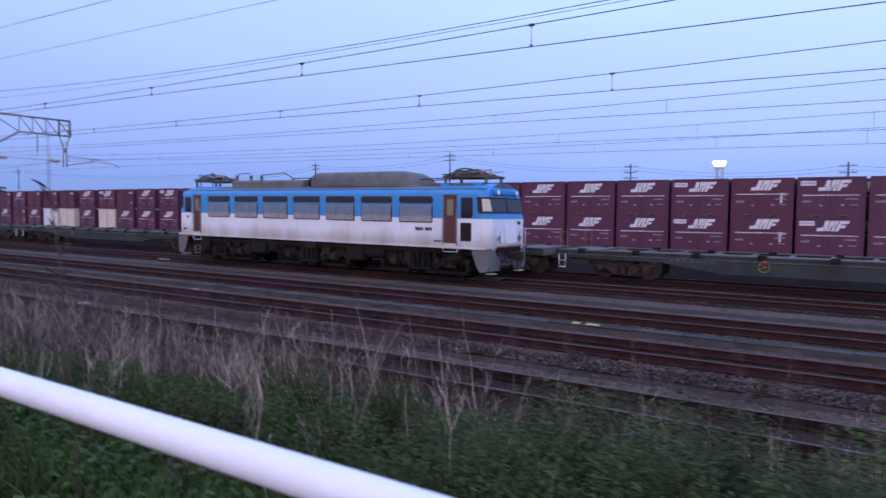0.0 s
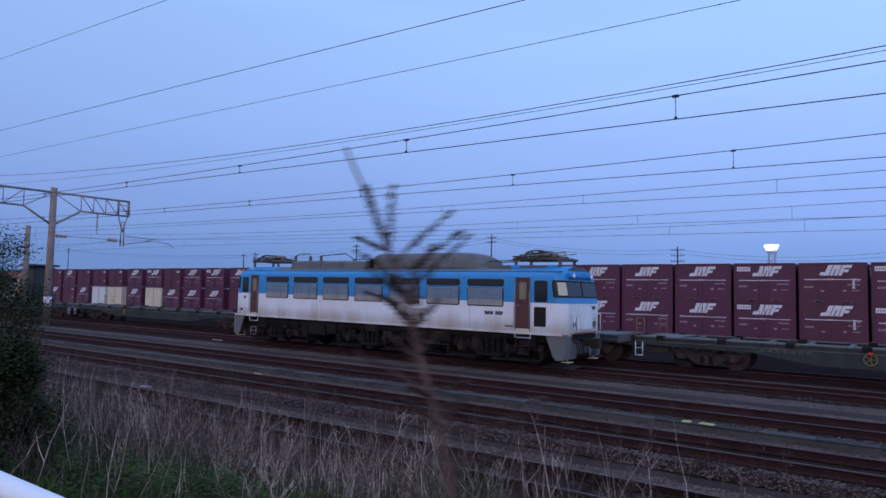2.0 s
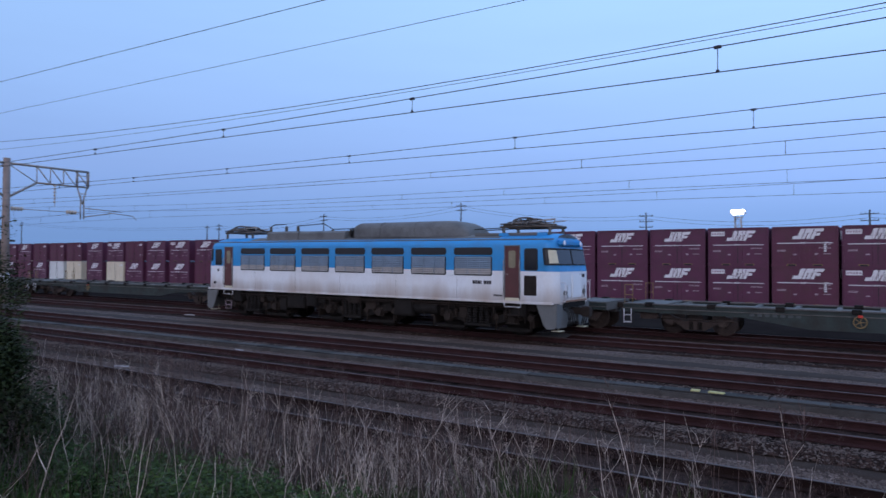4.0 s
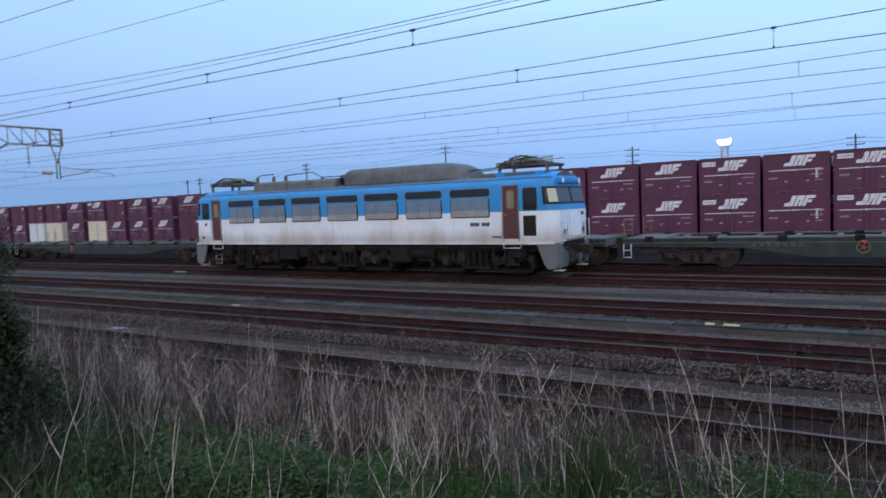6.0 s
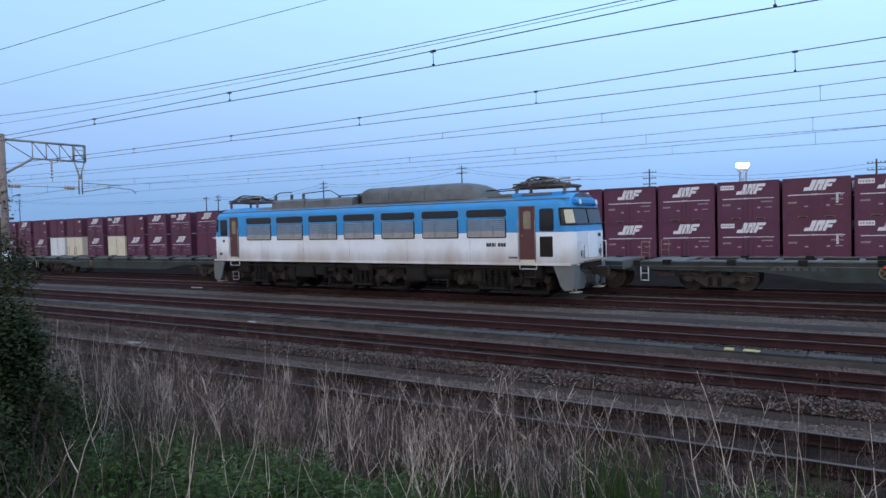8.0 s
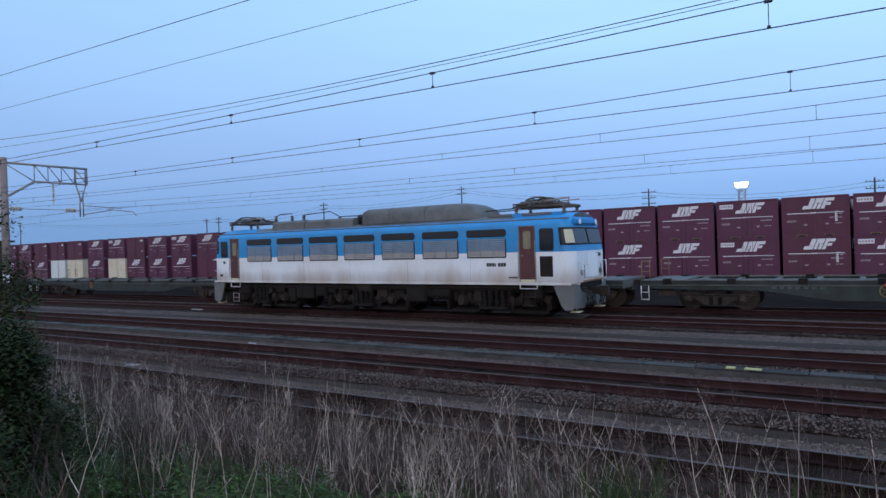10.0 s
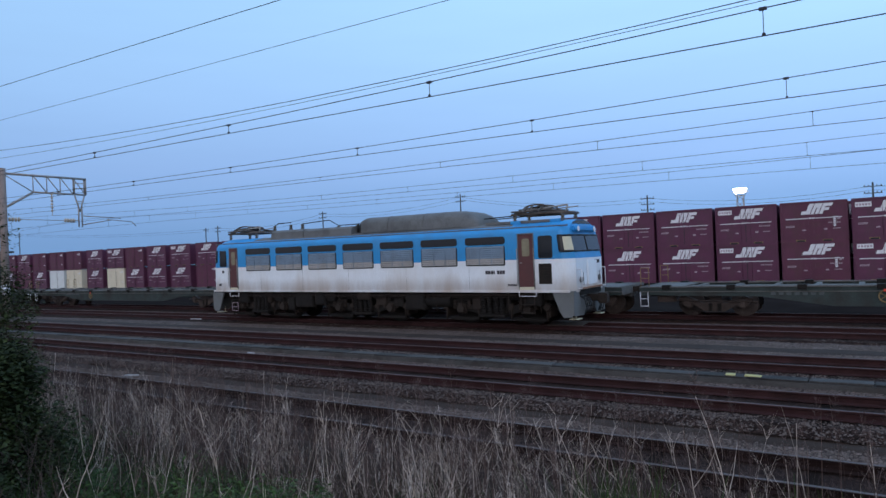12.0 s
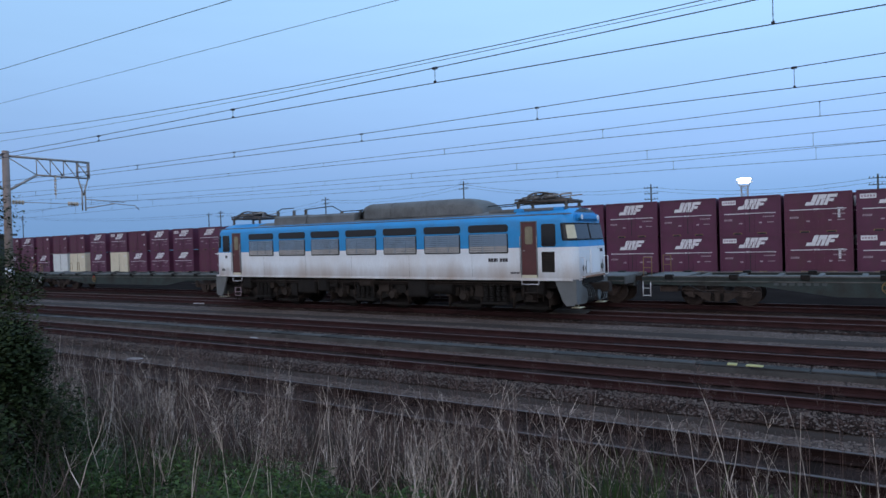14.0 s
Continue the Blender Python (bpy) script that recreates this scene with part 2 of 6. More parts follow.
def streaked_white():
    """White body paint with brown grime splashed up from the sill in ragged streaks."""
    m = material("grimy_white_paint", (0.69, 0.71, 0.74), 0.45, scale=1.5, fine=30, vary=0.08, dirt=(0.58, 0.52, 0.47), dirt_amount=0.5, dirt_scale=0.7, stretch=(1.0, 1.0, 0.35), bump=0.03)
    n, l = m.node_tree.nodes, m.node_tree.links
    b = n["Principled BSDF"]
    clean = b.inputs["Base Color"].links[0].from_socket
    tc, sep, mp = n.new("ShaderNodeTexCoord"), n.new("ShaderNodeSeparateXYZ"), n.new("ShaderNodeMapping")
    l.new(tc.outputs["Object"], sep.inputs[0])
    l.new(tc.outputs["Object"], mp.inputs[0])
    mp.inputs["Scale"].default_value = (1.0, 1.0, 0.16)
    streak, cloud = n.new("ShaderNodeTexNoise"), n.new("ShaderNodeTexNoise")
    streak.inputs["Scale"].default_value, streak.inputs["Detail"].default_value = 2.0, 5
    cloud.inputs["Scale"].default_value, cloud.inputs["Detail"].default_value = 0.55, 4
    l.new(mp.outputs[0], streak.inputs["Vector"])
    l.new(mp.outputs[0], cloud.inputs["Vector"])
    splash = n.new("ShaderNodeMapRange")
    splash.inputs[1].default_value, splash.inputs[2].default_value = 1.15, 2.05
    splash.inputs[3].default_value, splash.inputs[4].default_value = 0.34, -0.28
    l.new(sep.outputs["Z"], splash.inputs[0])
    a1, a2 = n.new("ShaderNodeMath"), n.new("ShaderNodeMath")
    l.new(streak.outputs[0], a1.inputs[0])
    l.new(splash.outputs[0], a1.inputs[1])
    l.new(a1.outputs[0], a2.inputs[0])
    l.new(cloud.outputs[0], a2.inputs[1])
    amt = n.new("ShaderNodeMapRange")
    amt.inputs[1].default_value, amt.inputs[2].default_value, amt.inputs[4].default_value = 0.95, 1.55, 0.80
    l.new(a2.outputs[0], amt.inputs[0])
    mx = n.new("ShaderNodeMix")
    mx.data_type = "RGBA"
    l.new(amt.outputs[0], mx.inputs[0])
    l.new(clean, mx.inputs[6])
    mx.inputs[7].default_value = (0.40, 0.30, 0.235, 1)
    l.new(mx.outputs[2], b.inputs["Base Color"])
    return m


M_BODY = streaked_white()
M_RUSTY = material("flaking_rust", (0.24, 0.12, 0.07), 0.85, scale=6, fine=50, vary=0.4, dirt=(0.35, 0.3, 0.26), dirt_amount=0.6, dirt_scale=5, bump=0.2)
M_SCRAP = material("dirty_paper", (0.34, 0.32, 0.33), 0.8, vary=0.3, bump=0.1)
M_PANTO = material("weathered_pantograph_tube", (0.095, 0.078, 0.068), 0.7, 0.2, scale=4, fine=40, vary=0.4, bump=0)
M_FORK = material("ochre_pocket_paint", (0.20, 0.13, 0.05), 0.7, vary=0.3, bump=0)
M_BOGIE = material("rusty_cast_steel", (0.058, 0.042, 0.036), 0.85, scale=3, fine=40, vary=0.5, dirt=(0.022, 0.017, 0.015), dirt_amount=0.7, bump=0.2, spec=0.2)
M_WAGON = material("blue_green_wagon_paint", (0.036, 0.047, 0.045), 0.8, scale=2, fine=40, vary=0.35, dirt=(0.030, 0.023, 0.019), dirt_amount=0.8, dirt_scale=1.1, bump=0.1, spec=0.2)
# dust grey, made lighter still for the sky light on the deck
M_DECK_SKYLIT = material("skylit_dusty_deck_steel", (0.105, 0.098, 0.092), 0.75, scale=2, fine=40, vary=0.4, dirt=(0.04, 0.033, 0.028), dirt_amount=0.8, dirt_scale=1.4, bump=0.1, spec=0.25)
M_STEEL = material("galvanised_steel", (0.29, 0.265, 0.25), 0.6, 0.25, scale=3, fine=40, vary=0.25, dirt=(0.18, 0.16, 0.14), dirt_amount=0.4, bump=0.05)
M_MAST = material("mast_concrete", (0.235, 0.175, 0.150), 0.85, scale=2, fine=40, vary=0.25, dirt=(0.13, 0.095, 0.08), dirt_amount=0.5, bump=0.15)
M_WIRE = material("overhead_wire", (0.035, 0.035, 0.045), 0.6, 0.4, vary=0.1, bump=0)
M_PORCELAIN = material("brown_porcelain", (0.40, 0.34, 0.28), 0.35, vary=0.2, bump=0)
M_DARKPORC = material("sooty_porcelain", (0.10, 0.09, 0.08), 0.5, vary=0.3, bump=0)
M_PIPE = material("white_pipe_paint", (0.80, 0.80, 0.82), 0.4, scale=6, fine=60, vary=0.05, dirt=(0.6, 0.58, 0.56), dirt_amount=0.3, bump=0.02)
M_YELLOW = material("yellow_marker_paint", (0.40, 0.34, 0.13), 0.7, vary=0.2, bump=0.05)
M_RED = material("red_tag_paint", (0.60, 0.05, 0.03), 0.6, vary=0.2, bump=0)
M_LENS = material("headlight_lens", (0.90, 0.92, 0.95), 0.15, 0.1, vary=0.1, bump=0)
M_GRASS = leafy("young_grass", (0.034, 0.064, 0.014))
M_GRASS2 = leafy("dull_grass", (0.040, 0.045, 0.020))
M_DRY = leafy("dry_stalk", (0.43, 0.345, 0.295), 0.6)
M_BRUSH = leafy("dead_brush", (0.090, 0.057, 0.049), 0.6)
M_LEAF = leafy("bush_leaf", (0.027, 0.034, 0.011), 0.6)
M_LEAF.node_tree.nodes["Principled BSDF"].inputs["Specular IOR Level"].default_value = 0.08
M_BARK = material("grey_bark", (0.075, 0.06, 0.05), 0.9, scale=8, fine=60, vary=0.4, bump=0.3)
M_FARWALL = material("far_building_wall", (0.36, 0.33, 0.30), 0.8, vary=0.1, bump=0, per_object=0.1)
M_BRICKY = material("far_reddish_wall", (0.36, 0.22, 0.17), 0.8, vary=0.1, bump=0)
M_FARDARK = material("far_dark", (0.045, 0.05, 0.05), 0.9, vary=0.3, bump=0)
M_FLOOD = glowing("floodlight_lamp", (0.95, 0.97, 1.0), 14.0)


# ---- mesh helpers ----
def box(bm, x0, x1, y0, y1, z0, z1, bevel=0.0):
    vs = [bm.verts.new((x, y, z)) for x in (x0, x1) for y in (y0, y1) for z in (z0, z1)]
    fs = [bm.faces.new([vs[i] for i in q]) for q in ((0, 1, 3, 2), (4, 6, 7, 5), (0, 4, 5, 1), (2, 3, 7, 6), (0, 2, 6, 4), (1, 5, 7, 3))]
    if bevel:
        es = list({e for f in fs for e in f.edges})
        bmesh.ops.bevel(bm, geom=es, offset=bevel, segments=2, affect="EDGES", clamp_overlap=True)
    return bm


def tube(bm, p, q, r, n=8, r2=None, caps=True):
    p, q = Vector(p), Vector(q)
    r2 = r if r2 is None else r2
    d = (q - p).normalized()
    a = d.orthogonal().normalized()
    b = d.cross(a)
    rings = []
    for c, rr in ((p, r), (q, r2)):
        rings.append([bm.verts.new(c + a * rr * math.cos(6.2832 * i / n) + b * rr * math.sin(6.2832 * i / n)) for i in range(n)])
    for i in range(n):
        j = (i + 1) % n
        f = bm.faces.new((rings[0][i], rings[0][j], rings[1][j], rings[1][i]))
        f.smooth = True
    if caps:
        bm.faces.new(rings[0][::-1])
        bm.faces.new(rings[1])
    return bm


def poly_tube(bm, pts, r, n=5):
    """One unbroken round wire through points that run mostly along x."""
    rings = [[bm.verts.new((p[0], p[1] + r * math.cos(6.2832 * i / n), p[2] + r * math.sin(6.2832 * i / n))) for i in range(n)] for p in pts]
    for a, b in zip(rings, rings[1:]):
        for i in range(n):
            bm.faces.new((a[i], a[(i + 1) % n], b[(i + 1) % n], b[i])).smooth = True
    return bm


def ribbed(bm, p, q, r_in, r_out, count, n=10):
    """A post with round ribs: a coil spring or an insulator, in one piece."""
    p, q = Vector(p), Vector(q)
    d = (q - p).normalized()
    a = d.orthogonal().normalized()
    b = d.cross(a)
    rings = []
    for k in range(count * 4 + 1):
        c = p + (q - p) * (k / (count * 4))
        r = r_out if k % 4 in (1, 2) else r_in
        rings.append([bm.verts.new(c + a * r * math.cos(6.2832 * i / n) + b * r * math.sin(6.2832 * i / n)) for i in range(n)])
    for u, v in zip(rings, rings[1:]):
        for i in range(n):
            bm.faces.new((u[i], u[(i + 1) % n], v[(i + 1) % n], v[i]))
    bm.faces.new(rings[0][::-1])
    bm.faces.new(rings[-1])
    return bm


def prism_x(bm, outline, x0, x1):
    """A closed outline of (y, z) carried from x0 to x1."""
    a = [bm.verts.new((x0, y, z)) for y, z in outline]
    b = [bm.verts.new((x1, y, z)) for y, z in outline]
    k = len(outline)
    for i in range(k):
        bm.faces.new((a[i], a[(i + 1) % k], b[(i + 1) % k], b[i]))
    bm.faces.new(a[::-1])
    bm.faces.new(b)
    return bm


def prism_y(bm, outline, y0, y1):
    """A closed outline of (x, z) carried from y0 to y1."""
    a = [bm.verts.new((x, y0, z)) for x, z in outline]
    b = [bm.verts.new((x, y1, z)) for x, z in outline]
    k = len(outline)
    for i in range(k):
        bm.faces.new((a[i], a[(i + 1) % k], b[(i + 1) % k], b[i]))
    bm.faces.new(a[::-1])
    bm.faces.new(b)
    return bm


def mesh_of(name, bm, mat):
    bmesh.ops.recalc_face_normals(bm, faces=bm.faces)
    me = bpy.data.meshes.new(name)
    bm.to_mesh(me)
    bm.free()
    me.materials.append(mat)
    return me


def part(name, bm, mat, parent=None, label=""):
    ob = new(name, mesh_of(name, bm, mat))
    if parent is not None:
        ob.parent = parent
    if label:
        ob["label"] = label
    return ob


def thing(name, label, category, group="", kind="", at=(0, 0, 0)):
    ob = new(name)
    ob.location = at
    ob.empty_display_size = 0.2
    return tagged(ob, label, category, group, kind)


def solid(name, bm, mat, label, category, group="", kind=""):
    return tagged(part(name, bm, mat), label, category, group, kind)


def B():
    return bmesh.new()


def arrays(name, verts, faces, mat):
    me = bpy.data.meshes.new(name)
    me.from_pydata(verts, [], faces)
    me.materials.append(mat)
    me.update()
    return new(name, me)


# ---- ground: one sheet, bank towards the walkway, level yard, far plain ----
TRACKS = (("near", 10.28, -0.42), ("second", 12.98, -0.12), ("third", 16.13, 0.0), ("loco", 21.43, 0.0), ("wagon", 25.33, 0.0))
GY = (-2000, 1.3, 2.2, 3.6, 5.2, 6.8, 8.2, 8.9, 10.9, 12.3, 13.9, 14.5, 15.2, 28, 30, 3000)
GZ = (0.98, 0.98, 0.85, 0.45, 0.05, -0.35, -0.62, -0.67, -0.66, -0.35, -0.34, -0.24, -0.22, -0.22, -0.12, -0.12)


def ground_z(x, y):
    z = float(np.interp(y, GY, GZ))
    if -80 < x < 40 and -2 < y < 30:
        amp = 0.09 if y < 8.4 else 0.022
        z += amp * noise.noise((x * 0.9, y * 0.9, 3.1)) + 0.35 * amp * noise.noise((x * 3.1, y * 3.1, 7.7))
    return z


def build_ground():
    xs = [-3000, -800, -300, -150, -110, -80] + [-70 + 0.4 * i for i in range(216)] + [20, 30, 60, 150, 500, 3000]
    ys = [-3000, -300, -40, -10, -4] + [-2 + 0.3 * i for i in range(107)] + [31, 33, 36, 40, 50, 70, 110, 200, 500, 1200, 3000]
    verts = [(x, y, ground_z(x, y)) for y in ys for x in xs]
    nx = len(xs)
    faces, mats = [], []
    for j in range(len(ys) - 1):
        for i in range(nx - 1):
            a = j * nx + i
            faces.append((a, a + 1, a + nx + 1, a + nx))
            ym = 0.5 * (ys[j] + ys[j + 1])
            mats.append(0 if ym < 9.2 else (1 if ym < 26.6 else 2))
    ob = arrays("ground", verts, faces, M_SOIL)
    ob.data.materials.append(M_GRAVEL)
    ob.data.materials.append(M_YARD)
    ob.data.polygons.foreach_set("material_index", mats)
    ob.data.polygons.foreach_set("use_smooth", [True] * len(faces))
    tagged(ob, "railway yard ground of grey ballast with an earth bank", "ground", kind="structure")


build_ground()


def build_track(key, yc, zr, shiny):
    tr = thing("railway_track", "rusty narrow-gauge railway track on brown-stained ballast", "track", "yard tracks", "structure", (0, yc, 0))
    x0, x1 = -150.0, 45.0
    for s in (-1, 1):
        y = s * 0.566
        bm = B()
        prism_x(bm, [(y - 0.064, zr - 0.153), (y + 0.064, zr - 0.153), (y + 0.064, zr - 0.140), (y + 0.012, zr - 0.115), (y + 0.010, zr - 0.045),
                     (y + 0.031, zr - 0.034), (y + 0.032, zr - 0.008), (y - 0.032, zr - 0.008), (y - 0.031, zr - 0.034), (y - 0.010, zr - 0.045),
                     (y - 0.012, zr - 0.115), (y - 0.064, zr - 0.140)], x0, x1)
        rail = part("rail", bm, M_RUSTDARK if shiny else M_RUST, tr)
        bm = B()
        prism_x(bm, [(y - 0.030, zr - 0.007), (y + 0.030, zr - 0.007), (y + 0.026, zr), (y - 0.026, zr)], x0, x1)
        part("rail_head", bm, M_SHINY if shiny else M_HEAD, rail, "rail head worn bright" if shiny else "")
    xs = np.arange(x0, x1, 0.35)
    verts, faces = [], []
    ys = (-1.2, -1.0, -0.45, 0.0, 0.45, 1.0, 1.2)
    for x in xs:
        for k, y in enumerate(ys):
            edge = abs(y) > 1.1
            verts.append((x, y, zr - (0.30 if edge else 0.172) + 0.02 * noise.noise((x * 2.3, y * 3 + yc, 1.0))))
    for i in range(len(xs) - 1):
        for k in range(len(ys) - 1):
            a = i * len(ys) + k
            faces.append((a, a + len(ys), a + len(ys) + 1, a + 1))
    bed = arrays("track_bed", verts, faces, M_BED)
    bed.parent = tr
    bed["label"] = "rust-stained ballast between the rails"
    sl = B()
    box(sl, -0.10, 0.10, -0.98, 0.98, -0.12, 0.0, 0.012)
    me = mesh_of("sleeper", sl, M_SLEEPER)
    for i in range(124):
        ob = new("sleeper", me)
        ob.parent = tr
        ob.location = (-66 + i * 0.66, 0.02 * math.sin(i * 3.7), zr - 0.176 + 0.006 * math.sin(i * 2.3))


for key, yc, zr in TRACKS:
    build_track(key, yc, zr, key == "near")


def build_trough(yc, z, x0, x1, width, label):
    tr = thing("cable_trough", label, "cable trough", "", "structure", (0, yc, z))
    bm = B()
    box(bm, x0, x1, -width / 2 - 0.03, width / 2 + 0.03, -0.25, -0.002)
    part("trough_body", bm, M_CONCRETE, tr)
    lid = B()
    box(lid, -0.49, 0.49, -width / 2, width / 2, 0.0, 0.035, 0.006)
    me = mesh_of("lid", lid, M_CONCRETE)
    k = 0
    x = x0 + 0.5
    while x < x1:
        ob = new("lid", me)
        ob.parent = tr
        ob.location = (x, 0.012 * math.sin(k * 2.1), 0.004 * math.sin(k * 5.3))
        ob.rotation_euler = (0.01 * math.sin(k * 1.7), 0.006 * math.sin(k * 2.9), 0.012 * math.sin(k))
        x += 1.0
        k += 1


build_trough(14.68, -0.14, -70, 14, 0.34, "grey concrete cable trough with lids between tracks")


def build_cess(y0, width):
    """A trodden strip between two tracks."""
    verts, faces = [], []
    n = 420
    for i in range(n):
        x = -70 + i * 0.2
        for k in range(5):
            u = k / 4 - 0.5
            w = width * (1 + 0.35 * noise.noise((x * 0.7, 5.0 + u, 2.0)))
            y = y0 + u * w + 0.06 * noise.noise((x * 0.4, 1.0, 9.0))
            verts.append((x, y, ground_z(x, y) + (0.018 if abs(u) < 0.4 else -0.02)))
    for i in range(n - 1):
        for k in range(4):
            a = i * 5 + k
            faces.append((a, a + 5, a + 6, a + 1))
    tagged(arrays("cess_path", verts, faces, M_PATH), "smooth dark trodden path between two tracks", "path", kind="structure")


M_PATH = material("trodden_cinder", (0.044, 0.032, 0.027), 0.95, scale=1.5, fine=45, vary=0.35, dirt=(0.033, 0.0245, 0.0215), dirt_amount=0.6, bump=0.25, spec=0.1)
build_cess(11.78, 0.55)
build_cess(18.9, 1.1)


# ---- locomotive ----
LX = -16.1          # middle of the locomotive
LC = 21.43          # its track
TILT = 0.005        # rear stands a little higher


def tilt(bm):
    for v in bm.verts:
        v.co.z -= TILT * (v.co.x - LX)
    return bm


def plan_half(x):
    """Half width of the body at x, with the ends drawn in."""
    d = HALF - abs(x - LX)
    if d <= 0:
        return 1.14
    if d < 0.40:
        u = 1 - d / 0.40
        return 1.41 - 0.27 * u ** 2.2
    return 1.41


HALF = 8.47
ENDS = (8.0, 8.08, 8.16, 8.24, 8.32, 8.38, 8.43, 8.46, 8.47)
STATIONS = [LX - v for v in ENDS[::-1]] + [LX + i * 1.0 for i in range(-7, 8)] + [LX + v for v in ENDS]


def band(bm, levels, back=None, cap_top=False, stations=None):
    """A belt of the body: levels are (z, inset); ends closed."""
    rings = []
    for x in stations or STATIONS:
        h = plan_half(x)
        row = []
        for z, inset in levels:
            xx = x
            if back:
                e = max(0.0, (abs(x - LX) - 7.6) / 0.87)
                xx = x - math.copysign(back(z) * e, x - LX)
            row.append((xx, h - inset, z))
        rings.append(row)
    k = len(levels)
    for side in (-1, 1):
        vs = [[bm.verts.new((x, LC + side * y, z)) for x, y, z in row] for row in rings]
        for i in range(len(vs) - 1):
            for j in range(k - 1):
                f = bm.faces.new((vs[i][j], vs[i + 1][j], vs[i + 1][j + 1], vs[i][j + 1]))
                f.smooth = True
        if side == -1:
            left = vs
        else:
            for row_a, row_b in ((left[0], vs[0]), (left[-1], vs[-1])):
                for j in range(k - 1):
                    f = bm.faces.new((row_a[j], row_b[j], row_b[j + 1], row_a[j + 1]))
            if cap_top:
                for i in range(len(vs) - 1):
                    f = bm.faces.new((left[i][-1], left[i + 1][-1], vs[i + 1][-1], vs[i][-1]))
                    f.smooth = True
    return bm


def rake(z):
    """How far the ends lean back at height z."""
    return 0.0 if z < 2.2 else 0.20 * (z - 2.2)


def panel_xz(bm, x0, x1, z0, z1, y, depth, r=0.0, n=4):
    """A plate on the side of a thing that faces the walkway, its corners rounded."""
    pts = []
    if r <= 0:
        pts = [(x0, z0), (x1, z0), (x1, z1), (x0, z1)]
    else:
        for cx, cz, a0 in ((x1 - r, z0 + r, -90), (x1 - r, z1 - r, 0), (x0 + r, z1 - r, 90), (x0 + r, z0 + r, 180)):
            for i in range(n + 1):
                a = radians(a0 + 90 * i / n)
                pts.append((cx + r * math.cos(a), cz + r * math.sin(a)))
    return prism_y(bm, pts, y, y + depth)


def build_locomotive():
    loco = thing("electric_locomotive", "weathered electric locomotive, blue above and white below, parked", "locomotive", at=(0, 0, 0))
    ys = LC - 1.41
    bm = band(B(), [(1.15, 0.02), (1.17, 0.0), (1.7, 0.0), (2.195, 0.0)], rake)
    lower = part("lower_body", tilt(bm), M_BODY, loco, "white lower body side with rusty streaks")
    bm = band(B(), [(2.195, 0.0), (2.6, 0.0), (3.03, 0.0), (3.10, 0.02), (3.17, 0.075), (3.22, 0.16), (3.28, 0.30)], rake)
    upper = part("upper_body", tilt(bm), M_BLUE, loco, "faded blue upper body")
    bm = band(B(), [(3.279, 0.29), (3.34, 0.45), (3.40, 0.75), (3.42, 0.84)], rake, True)
    roof = part("roof", tilt(bm), M_ROOF, loco, "sooty grey roof")
    for own in ([x for x in STATIONS if x < LX - 7.5] + [LX - 6.0], [LX + 6.3] + [x for x in STATIONS if x > LX + 7.5]):
        bm = band(B(), [(3.275, 0.28), (3.345, 0.44), (3.405, 0.74), (3.426, 0.84)], rake, True, own)
        part("cab_roof", tilt(bm), M_BLUE, roof, "blue painted roof over the cab")
    # gutter along the roof edge and sill beam
    bm = B()
    box(bm, LX - 8.3, LX + 8.3, ys + 0.13, ys + 0.17, 3.205, 3.245)
    part("gutter", tilt(bm), M_ROOF, upper)
    bm = B()
    box(bm, LX - 8.35, LX + 8.35, ys - 0.018, ys + 0.05, 1.15, 1.225, 0.006)
    part("sill_beam", tilt(bm), M_BODY, lower)
    bm = B()
    for s in (-1, 1):
        box(bm, LX - 8.2, LX + 8.2, LC + s * 1.0 - 0.12, LC + s * 1.0 + 0.12, 0.86, 1.17)
    box(bm, LX - 8.5, LX + 8.5, LC - 0.9, LC + 0.9, 1.0, 1.16)
    part("underframe", bm, M_UNDER, loco)
    # seven side windows over louvres
    for i in range(7):
        x0 = -22.27 + i * 1.814
        x1 = x0 + 1.44
        bm = B()
        panel_xz(bm, x0 - 0.03, x1 + 0.03, 2.715, 2.965, ys - 0.014, 0.05, 0.09)
        win = part("side_window", tilt(bm), M_RUBBER, upper)
        bm = B()
        panel_xz(bm, x0, x1, 2.742, 2.938, ys - 0.020, 0.04, 0.07)
        part("pane", tilt(bm), M_GLASS, win)
        bm = B()
        panel_xz(bm, x0 - 0.02, x1 + 0.02, 2.025, 2.665, ys - 0.012, 0.05, 0.05)
        lv = part("louvre_frame", tilt(bm), M_RUBBER, upper, "dark rubber surround")
        bm, low = B(), B()
        for k in range(9):
            dst = low if k < 3 else bm
            z = 2.06 + k * 0.0665
            vs = [dst.verts.new(c) for c in ((x0 + 0.015, ys - 0.013, z + 0.062), (x1 - 0.015, ys - 0.013, z + 0.062), (x1 - 0.015, ys - 0.036, z + 0.008), (x0 + 0.015, ys - 0.036, z + 0.008),
                                            (x0 + 0.015, ys - 0.013, z), (x1 - 0.015, ys - 0.013, z))]
            dst.faces.new((vs[0], vs[1], vs[2], vs[3]))
            dst.faces.new((vs[3], vs[2], vs[5], vs[4]))
        part("louvre_foot", tilt(low), M_LOUVRELOW, lv, "pale lower slats")
        for f in (0.36, 0.68):
            xm = x0 + 1.44 * f
            mull = B()
            box(mull, xm - 0.008, xm + 0.008, ys - 0.039, ys - 0.012, 2.05, 2.65)
            part("mullion", tilt(mull), M_LOUVRE, lv)
        part("louvre", tilt(bm), M_LOUVRE, lv, "grey slatted air intake")
